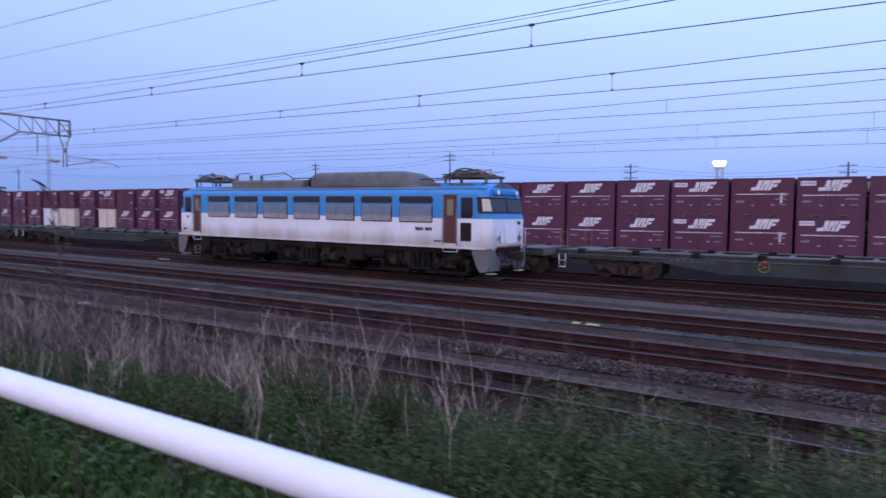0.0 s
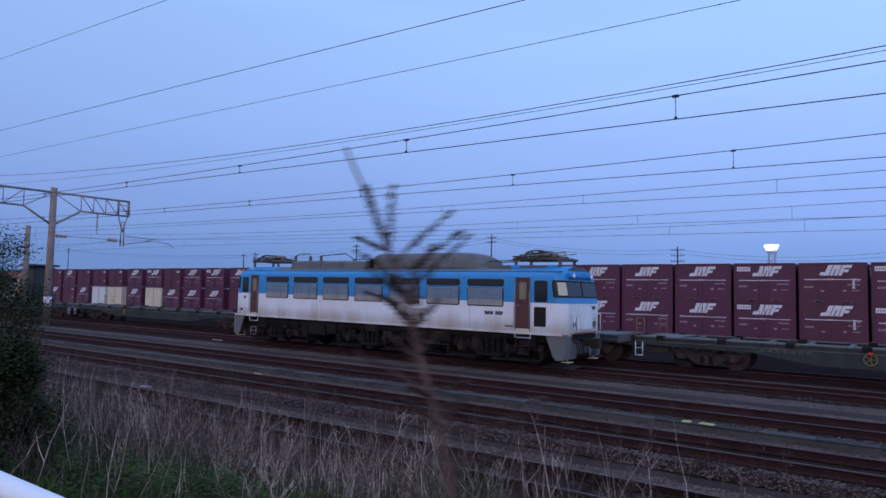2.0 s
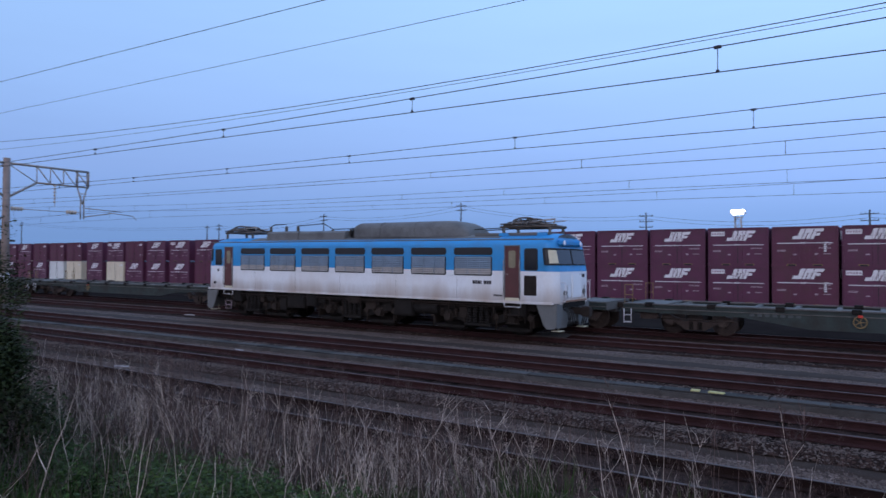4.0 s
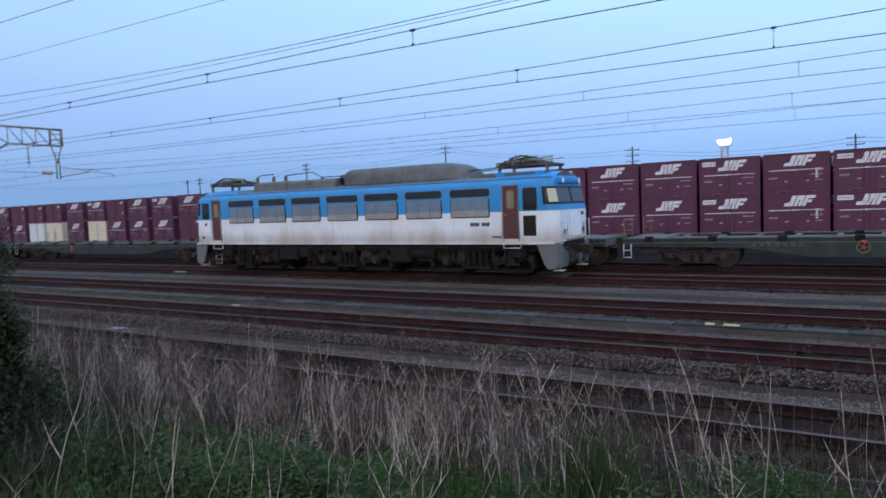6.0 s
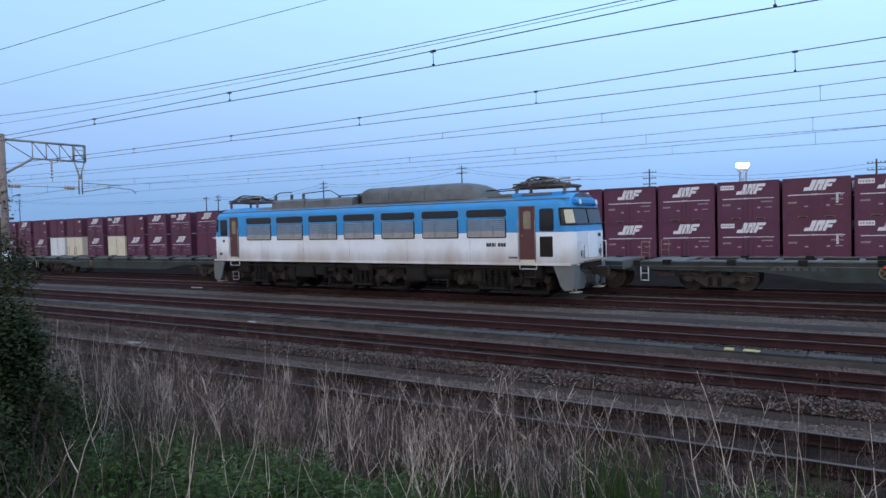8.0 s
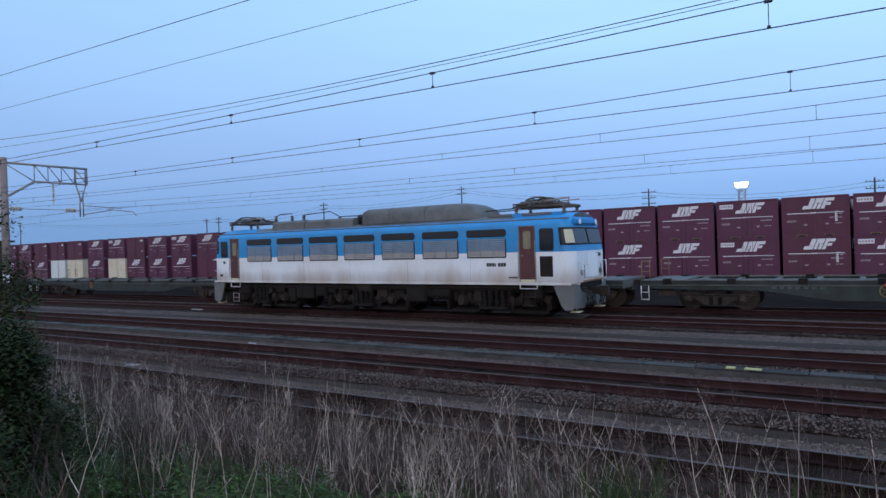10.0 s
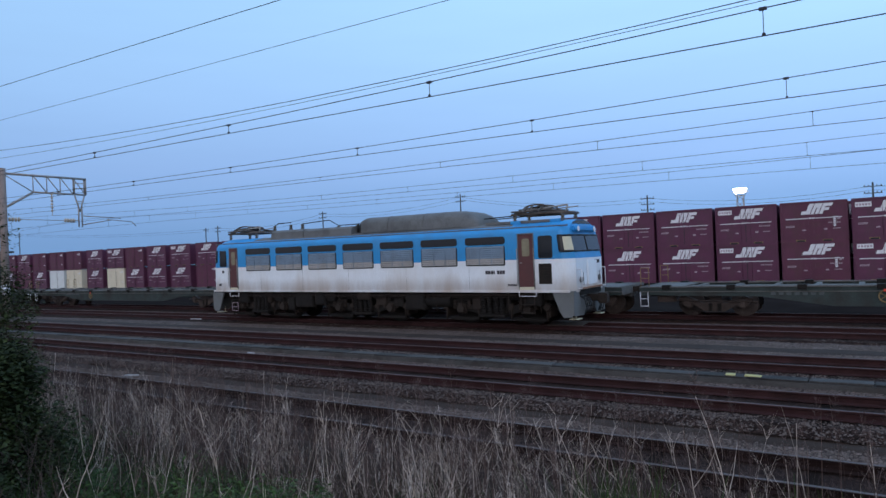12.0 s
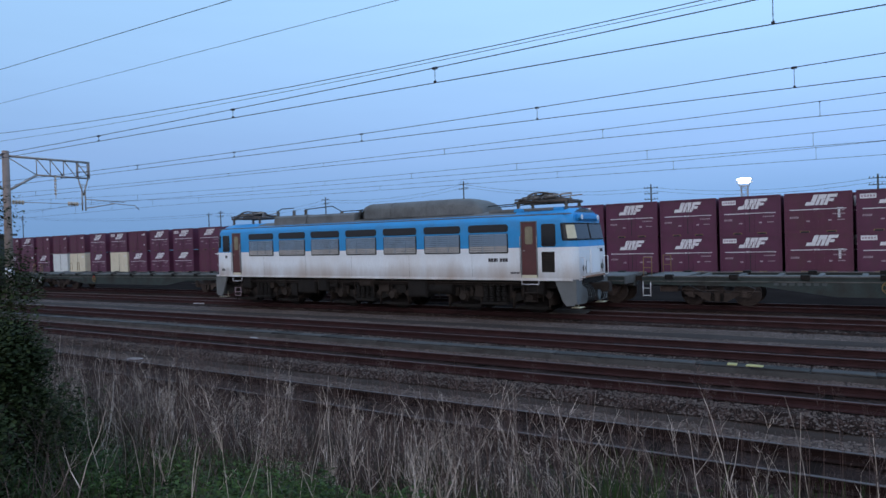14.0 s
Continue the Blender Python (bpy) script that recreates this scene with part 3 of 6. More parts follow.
    # cab doors, one at each end
    for x0, x1, z0, z1 in ((-23.34, -22.85, 1.33, 3.0), (-9.44, -8.93, 1.33, 3.0)):
        bm = B()
        box(bm, x0 - 0.035, x0, ys - 0.016, ys + 0.03, z0 - 0.08, z1 + 0.03, 0.005)
        box(bm, x1, x1 + 0.035, ys - 0.016, ys + 0.03, z0 - 0.08, z1 + 0.03, 0.005)
        box(bm, x0 - 0.035, x1 + 0.035, ys - 0.030, ys + 0.03, z1, z1 + 0.03, 0.005)
        fr = part("door_frame", tilt(bm), M_SKIRT, loco)
        bm = B()
        box(bm, x0, x1, ys - 0.010, ys + 0.02, z0, z1, 0.004)
        dr = part("cab_door", tilt(bm), M_MAROON_DOOR, loco, "maroon cab door with a narrow window")
        bm = B()
        panel_xz(bm, x0 + 0.13, x1 - 0.12, 2.30, 2.86, ys - 0.018, 0.02, 0.06)
        part("door_window", tilt(bm), M_DOORGLASS, dr)
        bm = B()
        box(bm, x0 + 0.05, x0 + 0.12, ys - 0.05, ys - 0.01, 2.08, 2.11, 0.005)
        part("door_handle", tilt(bm), M_STEEL, dr)
        bm = B()
        for xx in (x0 - 0.035, x1 + 0.035):
            tube(bm, (xx, ys - 0.06, 1.40), (xx, ys - 0.06, 2.55), 0.012, 6)
            tube(bm, (xx, ys - 0.06, 1.40), (xx, ys, 1.40), 0.010, 6)
            tube(bm, (xx, ys - 0.06, 2.55), (xx, ys, 2.55), 0.010, 6)
        part("grab_rail", tilt(bm), M_STEEL, loco)
        bm = B()
        box(bm, x0 - 0.02, x1 + 0.02, ys - 0.012, ys + 0.02, 1.235, 1.325, 0.004)
        part("door_step_plate", tilt(bm), M_CREAM, loco, "scuffed cream step plate")
        # ladder below the door
        bm = B()
        for xx in (x0 + 0.02, x1 - 0.02):
            tube(bm, (xx, ys + 0.02, 0.42), (xx, ys + 0.02, 1.15), 0.014, 6)
        for z in (0.45, 0.72, 0.98):
            box(bm, x0 + 0.02, x1 - 0.02, ys - 0.03, ys + 0.10, z, z + 0.02)
        part("ladder", bm, M_UNDER2, loco, "grimy steel ladder")
        bm = B()
        tube(bm, (x0 - 0.02, ys - 0.02, 1.0), (x1 + 0.06, ys - 0.02, 1.0), 0.013, 6)
        tube(bm, (x0 - 0.02, ys - 0.02, 1.0), (x0 - 0.02, ys - 0.02, 1.16), 0.013, 6)
        tube(bm, (x1 + 0.06, ys - 0.02, 1.0), (x1 + 0.06, ys - 0.02, 1.16), 0.013, 6)
        part("step_frame", bm, M_DECAL, loco, "white-edged door step")
        if x0 < LX:
            bm = B()
            for xx in (x0 + 0.10, x1 - 0.02):
                tube(bm, (xx, ys - 0.02, 0.38), (xx, ys - 0.02, 0.72), 0.013, 6)
            for z in (0.38, 0.54, 0.72):
                tube(bm, (x0 + 0.10, ys - 0.02, z), (x1 - 0.02, ys - 0.02, z), 0.013, 6)
            part("step_frame", bm, M_DECALDIM, loco, "worn white lower step")
    # cab side windows
    for x0, x1 in ((-23.95, -23.58), (-8.72, -8.31)):
        bm = B()
        panel_xz(bm, x0 - 0.035, x1 + 0.035, 2.22, 2.93, ys - 0.012, 0.03, 0.07)
        w = part("cab_window", tilt(bm), M_RUBBER, upper)
        bm = B()
        panel_xz(bm, x0, x1, 2.255, 2.895, ys - 0.018, 0.03, 0.05)
        part("pane", tilt(bm), M_GLASS, w)
    bm = B()
    box(bm, -8.76, -8.32, ys - 0.012, ys + 0.02, 1.42, 2.06, 0.01)
    lv = part("air_grille", tilt(bm), M_UNDER2, lower, "dark brown square air grille")
    bm = B()
    for k in range(12):
        box(bm, -8.74, -8.34, ys - 0.020, ys - 0.008, 1.45 + k * 0.05, 1.475 + k * 0.05)
    part("grille_slat", tilt(bm), M_UNDER, lv)
    bm = B()
    box(bm, -23.95, -23.62, ys - 0.010, ys + 0.02, 1.50, 1.78, 0.02)
    part("hatch", tilt(bm), M_BODY, lower, "small white hatch")
    bm = B()
    box(bm, -15.15, -14.72, ys - 0.010, ys + 0.02, 1.55, 1.92, 0.03)
    part("hatch", tilt(bm), M_BODY, lower, "small white hatch")
    for x in (-21.4, -19.0, -16.6, -13.9, -11.3):
        bm = B()
        box(bm, x - 0.003, x + 0.003, ys - 0.003, ys + 0.01, 1.23, 2.02)
        part("panel_seam", tilt(bm), M_SKIRT, lower)
    # number and small stencils as plain bars
    bm = B()
    for k, (a, w) in enumerate(((0.0, 0.085), (0.10, 0.085), (0.205, 0.085), (0.305, 0.04), (0.43, 0.085), (0.53, 0.085), (0.63, 0.085))):
        box(bm, -10.67 + a, -10.67 + a + w, ys - 0.008, ys + 0.004, 1.745, 1.865)
    part("number_mark", tilt(bm), M_MARK, lower, "dark number painted on the side")
    bm = B()
    for k in range(6):
        box(bm, -9.86 + k * 0.055, -9.82 + k * 0.055, ys - 0.007, ys + 0.004, 1.36, 1.42)
        box(bm, -24.08 + k * 0.03, -24.06 + k * 0.03, ys - 0.007, ys + 0.004, 1.40, 1.50)
    box(bm, -23.85, -23.72, ys - 0.007, ys + 0.004, 1.95, 2.06)
    part("stencil", tilt(bm), M_MARK, lower)
    # the two ends
    for s in (1, -1):
        def ex(v):
            return LX + s * v
        # windscreen, wrapped round the corners
        plan = [(v, plan_half(LX + v)) for v in ENDS[1:]]
        outline = [(v, -y) for v, y in plan] + [(HALF, -0.6), (HALF, 0.0), (HALF, 0.6)] + [(v, y) for v, y in plan[::-1]]

        def skin(z, off):
            out = []
            for v, y in outline:
                k = (v - 7.6) / 0.87
                out.append((ex(v - rake(z) * k + off), LC + y * (1 + off), z))
            return out
        rows = [skin(2.42, 0.010), skin(2.92, 0.010)]
        bm = B()
        va = [bm.verts.new(c) for c in rows[0]]
        vb = [bm.verts.new(c) for c in rows[1]]
        for i in range(len(va) - 1):
            bm.faces.new((va[i], va[i + 1], vb[i + 1], vb[i]))
        ws = part("windscreen", tilt(bm), M_GLASS, upper, "wrap-around windscreen")
        bm = B()
        for row in rows:
            for p, q in zip(row, row[1:]):
                tube(bm, p, q, 0.024, 6)
        part("window_frame", tilt(bm), M_RUBBER, ws)
        for k in (0, 9, len(outline) - 1):
            bm = B()
            tube(bm, rows[0][k], rows[1][k], 0.024, 6)
            part("window_post", tilt(bm), M_RUBBER, ws)
        lo, hi = skin(2.46, 0.013), skin(2.88, 0.013)
        for ids in ((2, 3, 4, 5, 6), (12, 13, 14)):
            bm = B()
            for k in ids:
                vs = [bm.verts.new(c) for c in (lo[k], lo[k + 1], hi[k + 1], hi[k])]
                bm.faces.new(vs)
            part("sun_blind", tilt(bm), M_CREAM, ws, "pale blind behind the glass")
        # visor roof edge, headlights, horns
        bm = B()
        box(bm, *sorted((ex(8), ex(8.41))), LC - 0.95, LC + 0.95, 3.02, 3.20, 0.05)
        part("visor", tilt(bm), M_BLUE, upper)
        for y in (-0.70, 0.70):
            bm = B()
            tube(bm, (ex(8.1), LC + y, 3.12), (ex(8.42), LC + y, 3.12), 0.105, 14)
            hl = part("headlight", tilt(bm), M_BLUE, loco, "round roof headlight")
            bm = B()
            tube(bm, (ex(8.422), LC + y, 3.12), (ex(8.435), LC + y, 3.12), 0.085, 14)
            part("lens", tilt(bm), M_LENS, hl)
        for y in (-0.8, 0.8):
            bm = B()
            tube(bm, (ex(8.48), LC + y, 1.52), (ex(8.52), LC + y, 1.52), 0.09, 12)
            tube(bm, (ex(8.54), LC + y * 0.9, 1.35), (ex(8.54), LC + y * 0.9, 1.75), 0.012, 6)
            part("tail_lamp", tilt(bm), M_SKIRT, loco)
        bm = B()
        box(bm, *sorted((ex(8.45), ex(8.55))), LC - 0.95, LC + 0.95, 1.22, 1.27, 0.01)
        part("front_step", tilt(bm), M_RUSTY, loco, "rusty front footboard")
        for y in (-1.05, 1.05):
            bm = B()
            tube(bm, (ex(8.47), LC + y, 1.25), (ex(8.61), LC + y, 1.25), 0.014, 6)
            tube(bm, (ex(8.61), LC + y, 1.25), (ex(8.61), LC + y, 1.85), 0.014, 6)
            tube(bm, (ex(8.61), LC + y, 1.85), (ex(8.45), LC + y, 1.85), 0.014, 6)
            part("hand_rail", tilt(bm), M_DECAL, loco, "thin pale hand rail")
        # plate number, hatch on the front
        bm = B()
        for k in range(5):
            box(bm, *sorted((ex(8.45), ex(8.492))), LC + 0.45 + k * 0.09, LC + 0.52 + k * 0.09, 2.0, 2.11)
        part("number_mark", tilt(bm), M_MARK, lower)
        bm = B()
        box(bm, *sorted((ex(8.45), ex(8.5))), LC - 0.62, LC - 0.32, 1.36, 1.72, 0.02)
        part("front_hatch", tilt(bm), M_WHITE, lower)
        bm = B()
        box(bm, *sorted((ex(8.45), ex(8.5))), LC - 0.2, LC + 0.62, 1.34, 2.12, 0.02)
        part("front_door", tilt(bm), M_WHITE, lower, "white front gangway door")
        # grey skirt, cowcatcher, coupler
        bm = B()
        cheek = [(ex(7.74), 1.15), (ex(8.46), 1.15), (ex(8.44), 0.44), (ex(8.36), 0.35), (ex(8.12), 0.33), (ex(8.00), 0.47)]
        prism_y(bm, cheek, ys + 0.03, ys + 0.10)
        prism_y(bm, cheek, LC + 1.31, LC + 1.38)
        prism_x(bm, [(LC - 1.3, 1.02), (LC + 1.3, 1.02), (LC + 1.3, 1.14), (LC - 1.3, 1.14)], *sorted((ex(8.34), ex(8.42))))
        prism_x(bm, [(ys + 0.05, 1.15), (ys + 0.08, 0.38), (LC - 0.60, 0.36), (LC - 0.42, 0.52), (LC - 0.42, 1.15)], *sorted((ex(8.40), ex(8.455))))
        prism_x(bm, [(LC + 0.42, 1.15), (LC + 0.42, 0.52), (LC + 0.60, 0.36), (LC + 1.33, 0.38), (LC + 1.36, 1.15)], *sorted((ex(8.40), ex(8.455))))
        prism_x(bm, [(LC - 0.43, 1.14), (LC - 0.43, 0.5), (LC + 0.43, 0.5), (LC + 0.43, 1.14)], *sorted((ex(8.34), ex(8.38))))
        part("skirt", bm, M_SKIRT, loco, "grey front skirt")
        bm = B()
        box(bm, *sorted((ex(8.25), ex(8.8))), LC - 0.11, LC + 0.11, 0.76, 0.98, 0.02)
        box(bm, *sorted((ex(8.75), ex(9.05))), LC - 0.16, LC + 0.14, 0.70, 1.02, 0.03)
        part("coupler", bm, M_UNDER2, loco, "rusty knuckle coupler")
        for k, y in enumerate((-0.85, -0.72, -0.55, -0.40, 0.35, 0.5, 0.7)):
            bm = B()
            pts = [(ex(8.44), LC + y, 0.98), (ex(8.60), LC + y, 0.86), (ex(8.64), LC + y + 0.03, 0.62), (ex(8.57), LC + y + 0.05, 0.42)]
            for a, b2 in zip(pts, pts[1:]):
                tube(bm, a, b2, 0.022, 7)
            part("brake_hose", bm, M_RUBBER, loco)
        for t in (-1, 1):
            bm = B()
            box(bm, *sorted((ex(8.2), ex(8.5))), *sorted((LC + t * 0.85, LC + t * 1.2)), 0.26, 0.285, 0.005)
            for y in (0.88, 1.18):
                tube(bm, (ex(8.3), LC + t * y, 0.28), (ex(8.3), LC + t * y, 0.5), 0.014, 6)
            part("shunter_step", bm, M_CREAM, loco, "pale shunter's step")
    # bogies
    for bx in (LX - 5.55, LX, LX + 5.55):
        bm = B()
        for s in (-1, 1):
            y0 = LC + s * 1.02
            prism_y(bm, [(bx - 2.05, 0.72), (bx - 1.5, 0.88), (bx - 0.5, 0.62), (bx + 0.5, 0.62), (bx + 1.5, 0.88), (bx + 2.05, 0.72), (bx + 1.9, 0.55), (bx + 1.5, 0.62),
                         (bx + 0.6, 0.38), (bx - 0.6, 0.38), (bx - 1.5, 0.62), (bx - 1.9, 0.55)], y0 - 0.07, y0 + 0.07)
        box(bm, bx - 0.3, bx + 0.3, LC - 1.0, LC + 1.0, 0.45, 0.9, 0.02)
        bg = part("bogie", bm, M_UNDER, loco, "black bogie frame caked in brake dust")
        for o in (-0.34, -0.12, 0.12, 0.34):
            bm = B()
            ribbed(bm, (bx + o, LC - 1.22, 0.40), (bx + o, LC - 1.22, 0.98), 0.060, 0.095, 7)
            part("bolster_spring", bm, M_UNDER, bg)
        bm = B()
        box(bm, bx - 0.50, bx + 0.50, LC - 1.33, LC - 1.08, 0.30, 0.39, 0.02)
        part("spring_plank", bm, M_UNDER, bg)
        for ax in (bx - 1.25, bx + 1.25):
            bm = B()
            for s in (-1, 1):
                y = LC + s * 0.55
                tube(bm, (ax, y - 0.06, 0.56), (ax, y + 0.06, 0.56), 0.56, 28)
            tube(bm, (ax, LC - 1.0, 0.56), (ax, LC + 1.0, 0.56), 0.08, 10)
            part("wheelset", bm, M_UNDER, bg)
            for s in (-1, 1):
                bm = B()
                y = LC + s * 1.08
                box(bm, ax - 0.17, ax + 0.17, y - 0.11, y + 0.11, 0.40, 0.74, 0.05)
                tube(bm, (ax, y + s * 0.05, 0.56), (ax, y + s * 0.18, 0.56), 0.13, 12)
                part("axle_box", bm, M_UNDER2, bg)
                for o in (-0.28, 0.28):
                    bm = B()
                    ribbed(bm, (ax + o, LC + s * 1.1, 0.55), (ax + o, LC + s * 1.1, 0.84), 0.055, 0.085, 6)
                    part("coil_spring", bm, M_UNDER2, bg)
            bm = B()
            tube(bm, (ax - 0.42, LC - 0.44, 0.60), (ax - 0.42, LC + 0.44, 0.60), 0.36, 18)
            box(bm, ax - 0.75, ax + 0.2, LC - 0.36, LC + 0.36, 0.30, 0.92, 0.05)
            part("traction_motor", bm, M_UNDER, bg)
            bm = B()
            prism_y(bm, [(ax - 0.62, 0.20), (ax - 0.40, 0.16), (ax + 0.40, 0.16), (ax + 0.62, 0.20), (ax + 0.60, 0.27), (ax - 0.60, 0.27)], LC - 1.02, LC - 0.94)
            part("brake_rod", bm, M_UNDER, bg)
            for o in (-0.66, 0.66):
                bm = B()
                tube(bm, (ax + o * 0.98, LC - 1.16, 0.62), (ax + o * 0.98, LC - 0.98, 0.62), 0.10, 12)
                tube(bm, (ax + o * 0.98, LC - 1.09, 0.18), (ax + o * 0.92, LC - 1.09, 0.72), 0.030, 7)
                part("brake_cylinder", bm, M_UNDER2, bg)
                bm = B()
                box(bm, ax + o - 0.06, ax + o + 0.06, LC - 1.05, LC - 0.45, 0.30, 0.75, 0.02)
                part("brake_block", bm, M_UNDER2, bg)
    # tanks, boxes, sand pipes under the frame
    rng = random.Random(5)
    for x0, x1, z0, z1, kind in ((-19.55, -18.55, 0.55, 1.1, "box"), (-18.45, -17.9, 0.65, 1.1, "box"), (-14.05, -13.2, 0.5, 1.1, "box"), (-13.05, -12.5, 0.62, 1.1, "tank"),
                                 (-22.9, -22.3, 0.7, 1.12, "box"), (-9.3, -8.75, 0.68, 1.12, "box"), (-16.3, -15.7, 0.86, 1.12, "box")):
        bm = B()
        if kind == "box":
            box(bm, x0, x1, ys + 0.08, ys + 0.55, z0, z1, 0.025)
            box(bm, x0 + 0.06, x1 - 0.06, ys + 0.06, ys + 0.1, z0 + 0.06, z1 - 0.06, 0.01)
        else:
            tube(bm, (x0 - 0.3, ys + 0.35, 0.82), (x1 + 0.3, ys + 0.35, 0.82), 0.24, 16)
        part("equipment_box" if kind == "box" else "air_tank", bm, M_UNDER2 if rng.random() < 0.6 else M_UNDER, loco)
    bm = B()
    for k in range(16):
        x = -23.0 + k * 0.93 + rng.uniform(-0.2, 0.2)
        tube(bm, (x, ys + 0.12, 1.12), (x + rng.uniform(-0.15, 0.15), ys + 0.2, 0.45), 0.02, 6)
    for k in range(22):
        cb = B()
        x = -23.3 + k * 0.66 + rng.uniform(-0.15, 0.15)
        w, zb = rng.uniform(0.18, 0.5), rng.uniform(0.42, 0.85)
        y = ys + rng.uniform(0.16, 0.34)
        box(cb, x, x + w, y, y + 0.3, zb, rng.uniform(0.95, 1.12), 0.02)
        part("equipment_box", cb, M_UNDER2 if k % 3 == 0 else M_UNDER, loco)
    tube(bm, (-23.3, ys + 0.10, 1.03), (-8.9, ys + 0.10, 1.03), 0.025, 6)
    tube(bm, (-23.3, ys + 0.16, 0.96), (-8.9, ys + 0.16, 0.96), 0.018, 6)
    part("piping", bm, M_UNDER2, loco)
    # roof: long hood, low boxes, pantographs, insulators
    bm = B()
    secs = []
    for x, k, draw in ((-16.78, 0.70, 0.44), (-16.55, 0.88, 0.24), (-16.3, 0.97, 0.06), (-16.1, 1.0, 0.0), (-12.2, 1.0, 0.0), (-11.75, 0.90, 0.03), (-11.4, 0.66, 0.10), (-11.24, 0.40, 0.17), (-11.18, 0.0, 0.22)):
        top = 3.38 + 0.56 * k
        w = 0.98 - draw
        sec = [(-w, 3.36), (-w, 3.36 + (top - 3.36) * 0.55), (-w + 0.10, 3.36 + (top - 3.36) * 0.85), (-w + 0.32, top), (0, top + 0.03 * k), (w - 0.32, top), (w - 0.10, 3.36 + (top - 3.36) * 0.85),
               (w, 3.36 + (top - 3.36) * 0.55), (w, 3.36)]
        secs.append([bm.verts.new((x, LC + y, z)) for y, z in sec])
    for a, b2 in zip(secs, secs[1:]):
        for i in range(len(a) - 1):
            bm.faces.new((a[i], a[i + 1], b2[i + 1], b2[i])).smooth = True
    bm.faces.new(secs[0][::-1])
    bm.faces.new(secs[-1])
    hood = part("roof_hood", tilt(bm), M_ROOF, roof, "long rounded grey roof hood")
    # row of dark slats over the hood's drawn-in rear corner
    bm = B()
    a, b2 = Vector((-16.76, LC - 0.57, 0)), Vector((-16.34, LC - 0.93, 0))
    out = Vector((-(b2 - a).y, (b2 - a).x, 0)).normalized()
    out = out if out.y < 0 else -out
    for k in range(7):
        z = 3.42 + k * 0.05
        vs = [bm.verts.new(c) for c in (a + out * 0.05 + Vector((0, 0, z)), b2 + out * 0.05 + Vector((0, 0, z)), b2 + out * 0.012 + Vector((0, 0, z + 0.045)), a + out * 0.012 + Vector((0, 0, z + 0.045)))]
        bm.faces.new(vs)
    part("hood_louvre", tilt(bm), M_UNDER, hood, "dark slats across the hood's chamfered end")
    for x in (-15.0, -13.4):
        bm = B()
        prism_x(bm, [(LC - 0.985, 3.40), (LC - 0.985, 3.68), (LC - 0.885, 3.86), (LC - 0.66, 3.945), (LC - 0.66, 3.955), (LC - 0.895, 3.87), (LC - 0.995, 3.69), (LC - 0.995, 3.40)], x - 0.02, x + 0.02)
        part("hood_seam", tilt(bm), M_ROOF, hood)
    bm = B()
    prism_x(bm, [(LC - 1.02, 3.30), (LC - 0.98, 3.60), (LC - 0.85, 3.68), (LC + 0.85, 3.68), (LC + 0.98, 3.60), (LC + 1.02, 3.30)], -21.15, -19.3)
    prism_x(bm, [(LC - 1.02, 3.30), (LC - 0.98, 3.58), (LC - 0.85, 3.66), (LC + 0.85, 3.66), (LC + 0.98, 3.58), (LC + 1.02, 3.30)], -19.26, -16.74)
    part("roof_box", tilt(bm), M_ROOF, roof, "low grey roof equipment cover")
    bm = B()
    box(bm, -10.9, -8.15, LC - 0.9, LC + 0.9, 3.36, 3.46, 0.02)
    part("roof_walkway", tilt(bm), M_ROOF, roof)
    for x in (-9.75, -8.35):
        bm = B()
        box(bm, x - 0.18, x + 0.18, LC - 0.95, LC - 0.65, 3.33, 3.46, 0.02)
        part("roof_vent", tilt(bm), M_BLUE, roof, "small blue roof vent")
    for px in (-9.1, -23.4):
        for x in (px - 0.85, px + 0.85):
            for y in (-0.55, 0.55):
                bm = B()
                ribbed(bm, (x, LC + y, 3.38), (x, LC + y, 3.68), 0.042, 0.07, 4)
                part("roof_insulator", tilt(bm), M_DARKPORC, roof)
        bm = B()
        for y in (-0.55, 0.55):
            tube(bm, (px - 0.95, LC + y, 3.68), (px + 0.95, LC + y, 3.68), 0.048, 8)
        for x in (-0.95, 0.95, -0.3, 0.3):
            tube(bm, (px + x, LC - 0.6, 3.68), (px + x, LC + 0.6, 3.68), 0.03, 6)
        pan = part("pantograph", tilt(bm), M_PANTO, loco, "folded pantograph of brown weathered tubes")

        def piece(name, pts, r, mat=M_PANTO):
            bm = B()
            for p, q in zip(pts, pts[1:]):
                tube(bm, p, q, r, 6)
            part(name, tilt(bm), mat, pan)
        for y in (-0.55, 0.55):
            piece("lower_arm", [(px - 0.85, LC + y, 3.72), (px - 0.1, LC + y * 1.2, 3.78), (px + 0.55, LC + y * 1.25, 3.80)], 0.030)
            piece("lower_arm", [(px + 0.85, LC + y, 3.72), (px + 0.1, LC + y * 1.15, 3.80), (px - 0.95, LC + y * 1.1, 3.77)], 0.028)
            piece("upper_arm", [(px + 0.55, LC + y * 1.25, 3.80), (px - 0.1, LC + y * 0.9, 3.86), (px - 0.75, LC + y * 0.8, 3.84)], 0.020)
            piece("upper_arm", [(px - 0.95, LC + y * 1.1, 3.77), (px - 0.2, LC + y * 0.9, 3.83), (px + 1.0, LC + y * 0.8, 3.90)], 0.020, M_STEEL)
            bow = [(px - 0.15 + 0.46 * math.cos(radians(a)), LC + y * 0.65, 3.84 + 0.15 * math.sin(radians(a))) for a in range(0, 181, 20)]
            piece("collector_bow", bow, 0.030)
            piece("raising_spring", [(px - 0.45, LC + y * 0.5, 3.74), (px + 0.45, LC + y * 0.5, 3.74)], 0.045)
